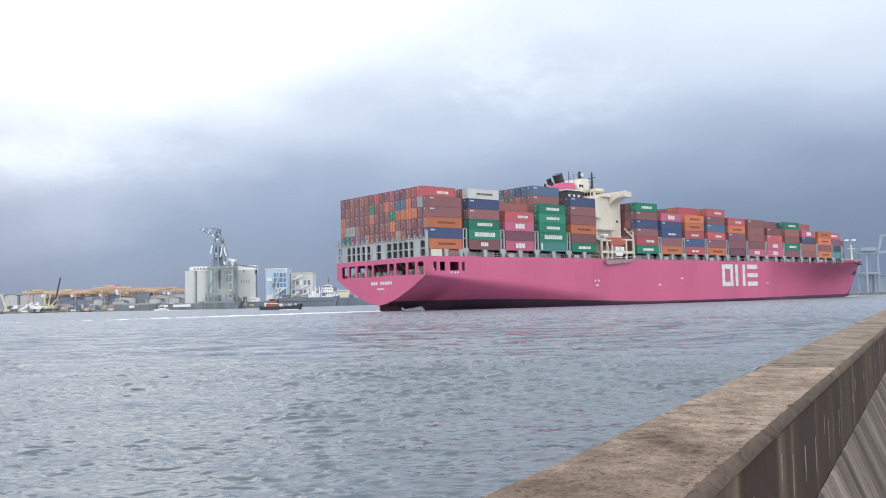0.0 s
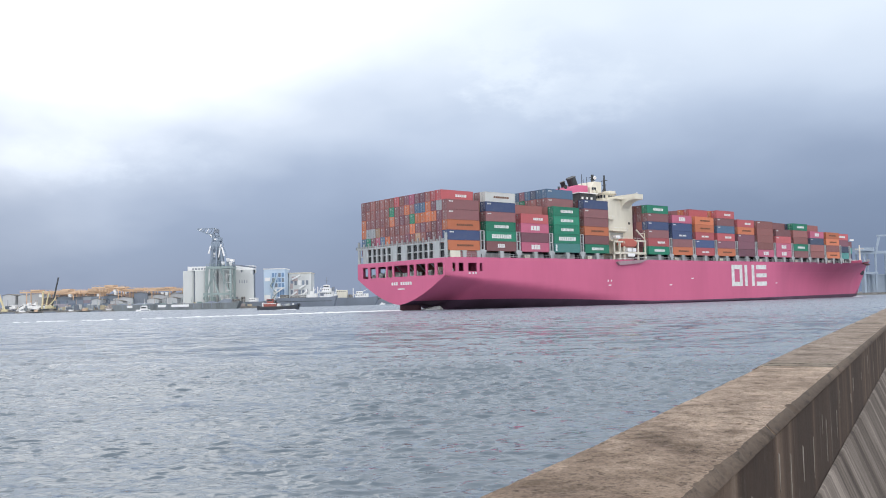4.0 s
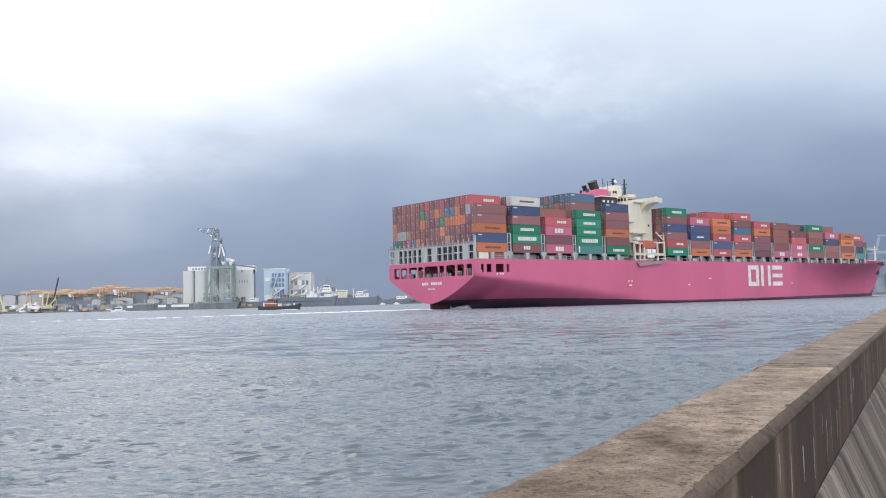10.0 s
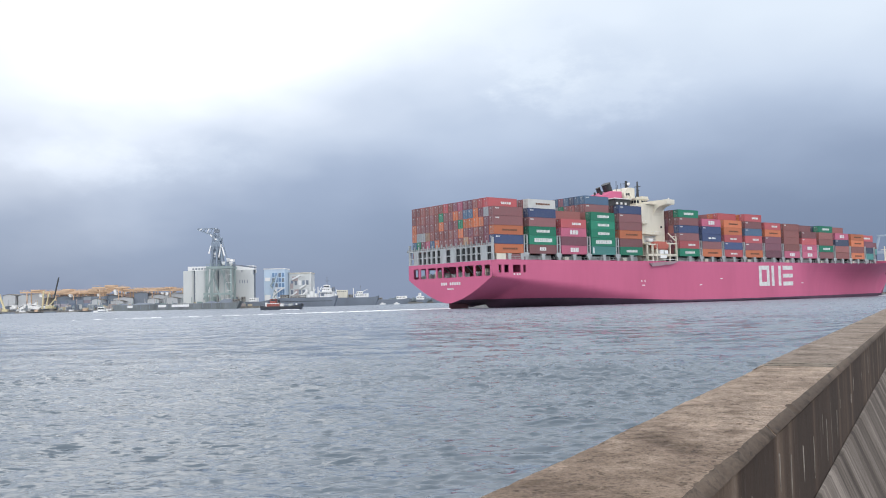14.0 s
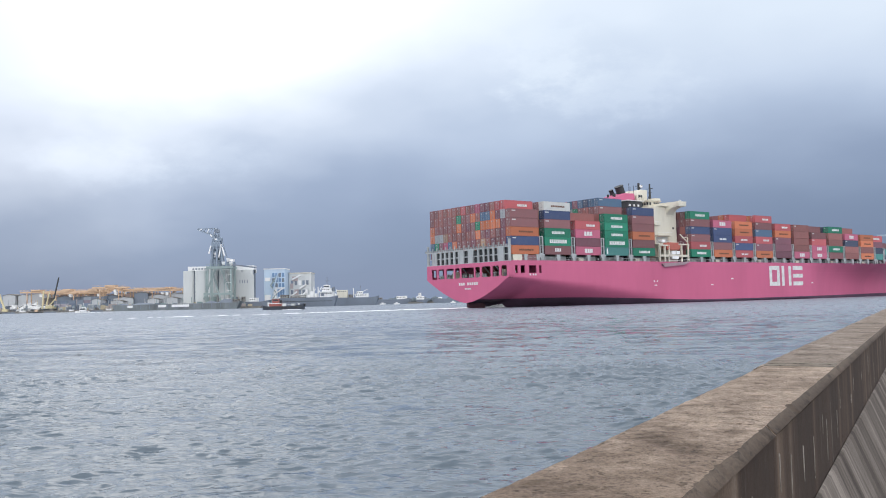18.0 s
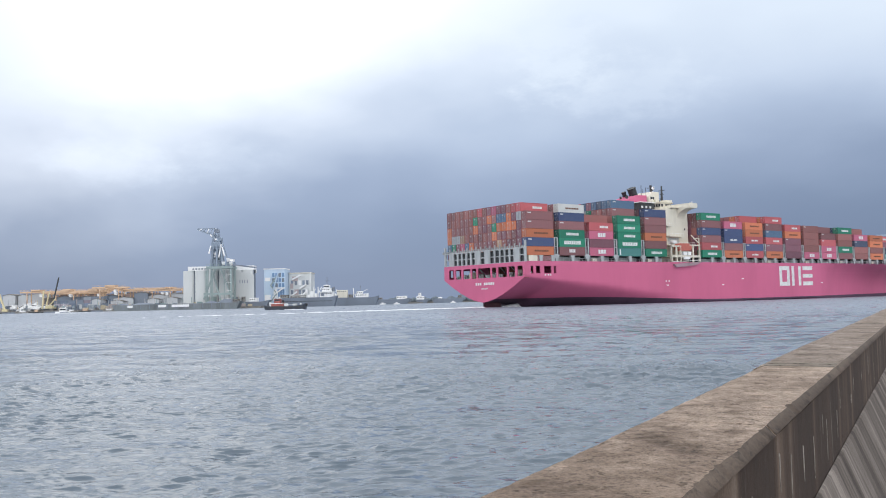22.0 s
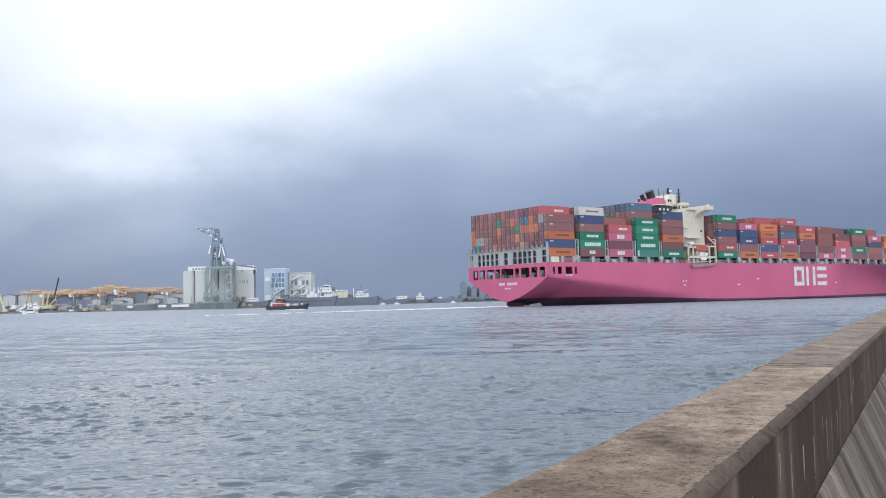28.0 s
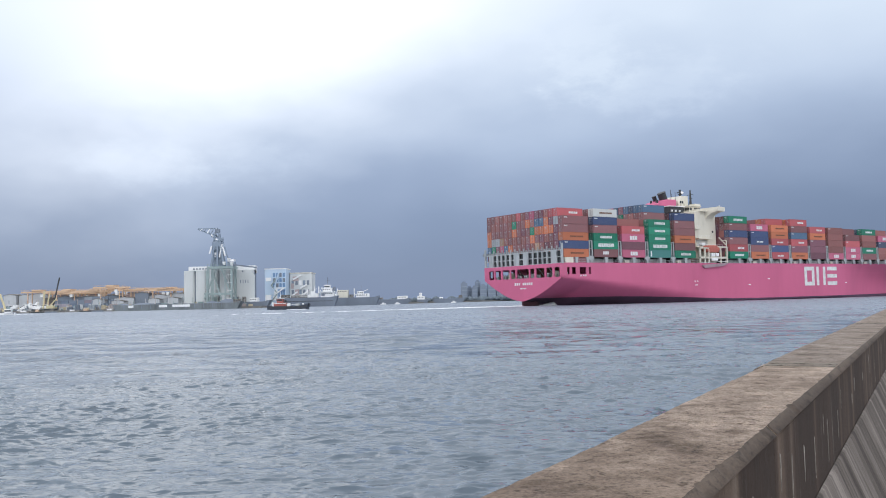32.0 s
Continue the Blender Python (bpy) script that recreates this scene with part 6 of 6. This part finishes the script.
def build_distance():
    """Low far shore, woods and tower blocks behind the ship's track."""
    r = random.Random(9)
    for k in range(18):
        x = 26 + 6.0 * k + r.uniform(-2, 2)
        w, h = r.uniform(7, 11), r.uniform(12, 22) if k % 3 else r.uniform(22, 30)
        b = thing("tower_block", pose(x, 1120 + 16 * (k % 2), 1.6), "distant tower block with haze grey in its paint", "building", "far tower blocks")
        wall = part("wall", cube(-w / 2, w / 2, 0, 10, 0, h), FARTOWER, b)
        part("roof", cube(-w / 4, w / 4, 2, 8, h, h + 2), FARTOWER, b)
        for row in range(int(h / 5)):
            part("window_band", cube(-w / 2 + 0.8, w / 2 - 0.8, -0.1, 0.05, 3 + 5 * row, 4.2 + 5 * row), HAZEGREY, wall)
    bm = bmesh.new()
    for k in range(420):
        x = -90 + k * 1.5
        y = 1010 + max(0, (x + 20)) * 0.45 + r.uniform(-6, 14)
        s = r.uniform(1.6, 3.8)
        bmesh.ops.create_icosphere(bm, subdivisions=1, radius=s, matrix=Matrix.Translation((x, y, 1.6 + 0.4 * s + r.uniform(0, 1.8))) @ Matrix.Diagonal((1.2, 1, 0.9, 1)))
    for v in bm.verts:
        v.co += 0.5 * Vector((noise.noise(v.co * 0.6), noise.noise(v.co * 0.6 + Vector((9, 0, 0))), noise.noise(v.co * 0.6 + Vector((0, 9, 0)))))
    tagged(new("far_trees", mesh_of("far_trees", bm, FARGREEN)), "strip of distant trees in haze-greyed green", "trees", "", "stuff")
    b = thing("ship_loader", pose(0, 600, 1.6), "pale grey gantry crane on the headland quay", "crane")
    for x in (297, 305, 318):
        part("leg", cube(x - 0.6, x + 0.6, -0.6, 0.6, 0, 28), TOWERGREY, b)
        part("leg", cube(x - 0.6, x + 0.6, 11, 12.2, 0, 28), TOWERGREY, b)
    part("girder", cube(291, 330, -1, 1, 27.2, 29.2), TOWERGREY, b)
    part("cross_beam", cube(296, 306, -1, 12.6, 13, 14.4), TOWERGREY, b)
    part("pylon", bar(bmesh.new(), (305.5, 0, 28), (308.5, 0, 40), 1.3), TOWERGREY, b)
    part("apex_beam", cube(307, 330, -0.8, 0.8, 39.4, 40.6), TOWERGREY, b)
    part("machinery_house", cube(292, 303, -3, 9, 29.2, 31.6), TOWERGREY, b)
    b = thing("waterside_shed", pose(318, 606, 1.6), "grey waterside shed beyond the bow", "shed")
    part("wall", cube(-10, 30, 6, 22, 0, 12), TOWERGREY, b)
    part("roof", cube(-11, 31, 5, 23, 12, 13), TOWERGREY, b)
    b = thing("floodlight_mast", pose(292, 612, 1.6), "slim grey floodlight mast with white lamp heads", "lamp")
    part("pole", drum(bmesh.new(), 0, 0, 0, 38, 0.4, 0.2), HAZEGREY, b)
    for x in (-2.6, 2.6):
        part("lamp_head", cube(x - 1.3, x + 1.3, -0.5, 0.5, 37.4, 38.4), WHITE, b)
    part("crossarm", cube(-3.4, 3.4, -0.15, 0.15, 37.0, 37.4), HAZEGREY, b)
    tagged(new("headland", mesh_of("headland", prism(bmesh.new(), [(276, 598), (420, 585), (900, 600), (900, 1200), (330, 900)], -2, 1.6, "z"), QUAYSTONE)), "far headland quay beyond the bow", "quay", "", "structure")


# ---- boats under way ----
def build_tug():
    tug = thing("tugboat", Matrix(), "dark tugboat with a red deckhouse", "boat")
    bm = bmesh.new()
    prism(bm, [(-9.6, 0.0), (-9.8, 2.3), (-7, 1.7), (4, 1.7), (8.5, 2.4), (9.8, 3.0), (9.2, 0.0), (8.6, -1), (-9, -1)], -2.9, 2.9, "y")
    part("hull", bm, NAVYHULL, tug, "navy-black low hull", bevel=0.15)
    part("fender", cube(-9.4, 8.8, -3.05, -2.9, 1.1, 1.6), DARKSTEEL, tug)
    part("deckhouse", cube(-6.8, -0.8, -2.0, 2.0, 1.7, 3.3), TUGRED, tug, "red deckhouse", bevel=0.1)
    wheelhouse = part("wheelhouse", cube(-5.4, -2.4, -1.6, 1.6, 3.3, 5.2), TUGRED, tug, bevel=0.1)
    part("stair_box", cube(-7.6, -6.8, -1.6, 0.4, 1.7, 3.6), WHITE, tug)
    part("locker", cube(-0.6, 0.9, -1.5, 0.5, 1.7, 3.0), WHITE, tug)
    part("window", cube(-5.1, -2.7, -1.66, -1.58, 4.2, 4.9), GLASS, wheelhouse)
    part("white_band", cube(-6.7, -0.9, -2.06, -1.98, 2.9, 3.2), WHITE, tug)
    part("roof", cube(-5.7, -2.1, -1.8, 1.8, 5.2, 5.38), WHITE, tug)
    part("mast", bar(bmesh.new(), (-4.0, 0, 5.3), (-4.0, 0, 8.2), 0.2), WHITE, tug)
    part("funnel", drum(bmesh.new(), -1.5, 0, 3.3, 4.6, 0.5), BLACK, tug)
    part("winch", cube(3.4, 5.2, -0.9, 0.9, 1.7, 2.9), GREY, tug)
    part("bow_fender", drum(bmesh.new(), 0, 0, -1.6, 1.6, 0.7, m=pose(9.4, 0, 2.2, 90, 0, 0)), BLACK, tug)
    for x in (-0.2, 1.6, 2.8, 6.2):
        part("fender_tyre", drum(bmesh.new(), 0, 0, -0.14, 0.14, 0.45, m=pose(x, -3.1, 1.0, 90, 0, 0)), BLACK, tug)
    part("rail", cube(-1.0, 5.0, -2.7, -2.62, 2.3, 2.42), WHITE, tug)
    part("towing_bitt", cube(6.6, 7.2, -0.7, 0.7, 2.0, 3.0), WHITE, tug)
    return tug


def build_launch():
    b = thing("white_motorboat", Matrix(), "white motorboat under way with a small cabin", "boat")
    bm = bmesh.new()
    prism(bm, [(-4.0, -1.2), (1.6, -1.35), (3.9, -0.5), (4.8, 0), (3.9, 0.5), (1.6, 1.35), (-4.0, 1.2)], -0.4, 1.15, "z")
    part("hull", bm, WHITE, b, "white hull", bevel=0.12)
    part("stripe", cube(-3.8, 1.4, 1.3, 1.38, 0.4, 0.75), SHIPGREY, b)
    part("flybridge", cube(-1.6, 0.6, -0.8, 0.8, 3.05, 3.7), WHITE, b, bevel=0.1)
    cabin = part("cabin", cube(-2.2, 1.8, -1.1, 1.1, 1.15, 3.1), WHITE, b, bevel=0.12)
    part("window", cube(-1.9, 1.5, 1.08, 1.16, 1.9, 2.7), GLASS, cabin)
    part("canopy", cube(-3.6, -2.2, -1.0, 1.0, 2.3, 2.5), CRANEGREEN, b, "grey-green canopy")
    part("flybridge_screen", cube(-1.5, 0.5, 0.78, 0.86, 3.3, 4.4), CRANEGREEN, b)
    part("mast", bar(bmesh.new(), (-0.4, 0, 3.1), (-0.4, 0, 6.0), 0.16), WHITE, b)
    return b


def foam_trail(name, length, w0, w1, label, seed, tall=0.3, dense=2.6, solid=0.3):
    """Broken crests of foam left on the water: close together at first, thinning away astern."""
    r = random.Random(seed)
    bm = bmesh.new()
    for k in range(int(length * dense)):
        x = -length * r.random() ** 1.7
        f = -x / length
        if f > solid and r.random() < 0.9 * ((f - solid) / (1 - solid)) ** 0.5:
            continue
        y = r.gauss(0, 0.4) * (w0 + (w1 - w0) * f)
        n = 7
        a, c = r.uniform(0.5, 2.2), r.uniform(0.15, 0.6)
        vs = [bm.verts.new((x + a * math.cos(6.283 * q / n) * r.uniform(0.7, 1.2), y + c * math.sin(6.283 * q / n) * r.uniform(0.7, 1.2), -0.05)) for q in range(n)]
        top = bm.verts.new((x + r.uniform(-0.3, 0.3), y, tall * r.uniform(0.4, 1.0) * (1 - 0.6 * f)))
        for q in range(n):
            bm.faces.new((vs[q], vs[(q + 1) % n], top))
    return tagged(new(name, mesh_of(name, bm, FOAM)), label, "foam", "", "stuff")


sky_dome = build_sky()
sea = build_water()
build_sea_wall()
build_far_quay()
build_silo()
build_unloader()
build_yard()
build_quay_clutter()
build_works()
build_moored_ships()
build_distance()
tug = build_tug()
launch = build_launch()
ship = build_ship()
bow_wave = foam_trail("bow_wave", 26, 0.8, 2.2, "white bow wave along the ship's side", 3)
prop_wash = foam_trail("prop_wash", 4.6, 1.6, 1.8, "white churned water under the stern", 6, 1.3, 24, 1.0)
ship_wake = foam_trail("ship_wake", 128, 1.2, 7, "white foam of the ship's wake", 1, 0.36, 4.2, 0.3)
tug_wash = foam_trail("tug_wash", 17, 0.8, 1.4, "white wash along the tug's waterline", 12, 0.35, 2.6, 0.2)
launch_wake = foam_trail("launch_wake", 30, 1.0, 4, "white foam behind the motorboat", 2, 0.25, 1.6, 0.15)


def motions():
    def ship_pose(t):
        x, y, a = -18.198 + 1.4919 * t + 0.000106 * t * t, 249.05 + 2.2688 * t - 0.005963 * t * t, 40.232 - 0.17788 * t + 0.000135 * t * t
        c, n = math.cos(radians(a)), math.sin(radians(a))
        return pose(x, y, 0, 0, 0, a), pose(x - 2 * c, y - 2 * n, 0, 0, 0, a + 2)
    times = range(0, 33, 4)
    walk(ship, [(t, ship_pose(t)[0] @ pose(0, 0, 0, 0, -0.2, 0)) for t in times])
    walk(ship_wake, [(t, ship_pose(t)[1]) for t in times])
    walk(prop_wash, [(t, ship_pose(t)[0] @ pose(11.4, -2.2, 0.0)) for t in times])
    walk(bow_wave, [(t, ship_pose(t)[0] @ pose(297, -2.0, 0, 0, 0, -14)) for t in times])
    walk(tug, [(t, pose(x, 404, 0, 0, 0, 0)) for t, x in ((0, -78.0), (3, -78.3), (9, -78.0), (20, -75.3), (32, -74.0))])
    walk(tug_wash, [(t, pose(x + 8, 400.4, 0, 0, 0, 0)) for t, x in ((0, -78.0), (3, -78.3), (9, -78.0), (20, -75.3), (32, -74.0))])
    rows = [(t, pose(x, y, 0, 0, 0, 184)) for t, x, y in ((0, -181.5, 545), (8, -199, 535), (16.5, -217, 522), (32, -246, 480))]
    walk(launch, [(t, m) for t, m in rows])
    walk(launch_wake, [(t, m @ pose(-4, 0, 0)) for t, m in rows])
    walk(sea, [(0, pose(0, 0, 0)), (32, pose(15, -4, 0))])
    walk(sky_dome, [(0, pose(0, 0, 0, 0, 0, 0)), (32, pose(0, 0, 0, 0, 0, -5.8))])


motions()
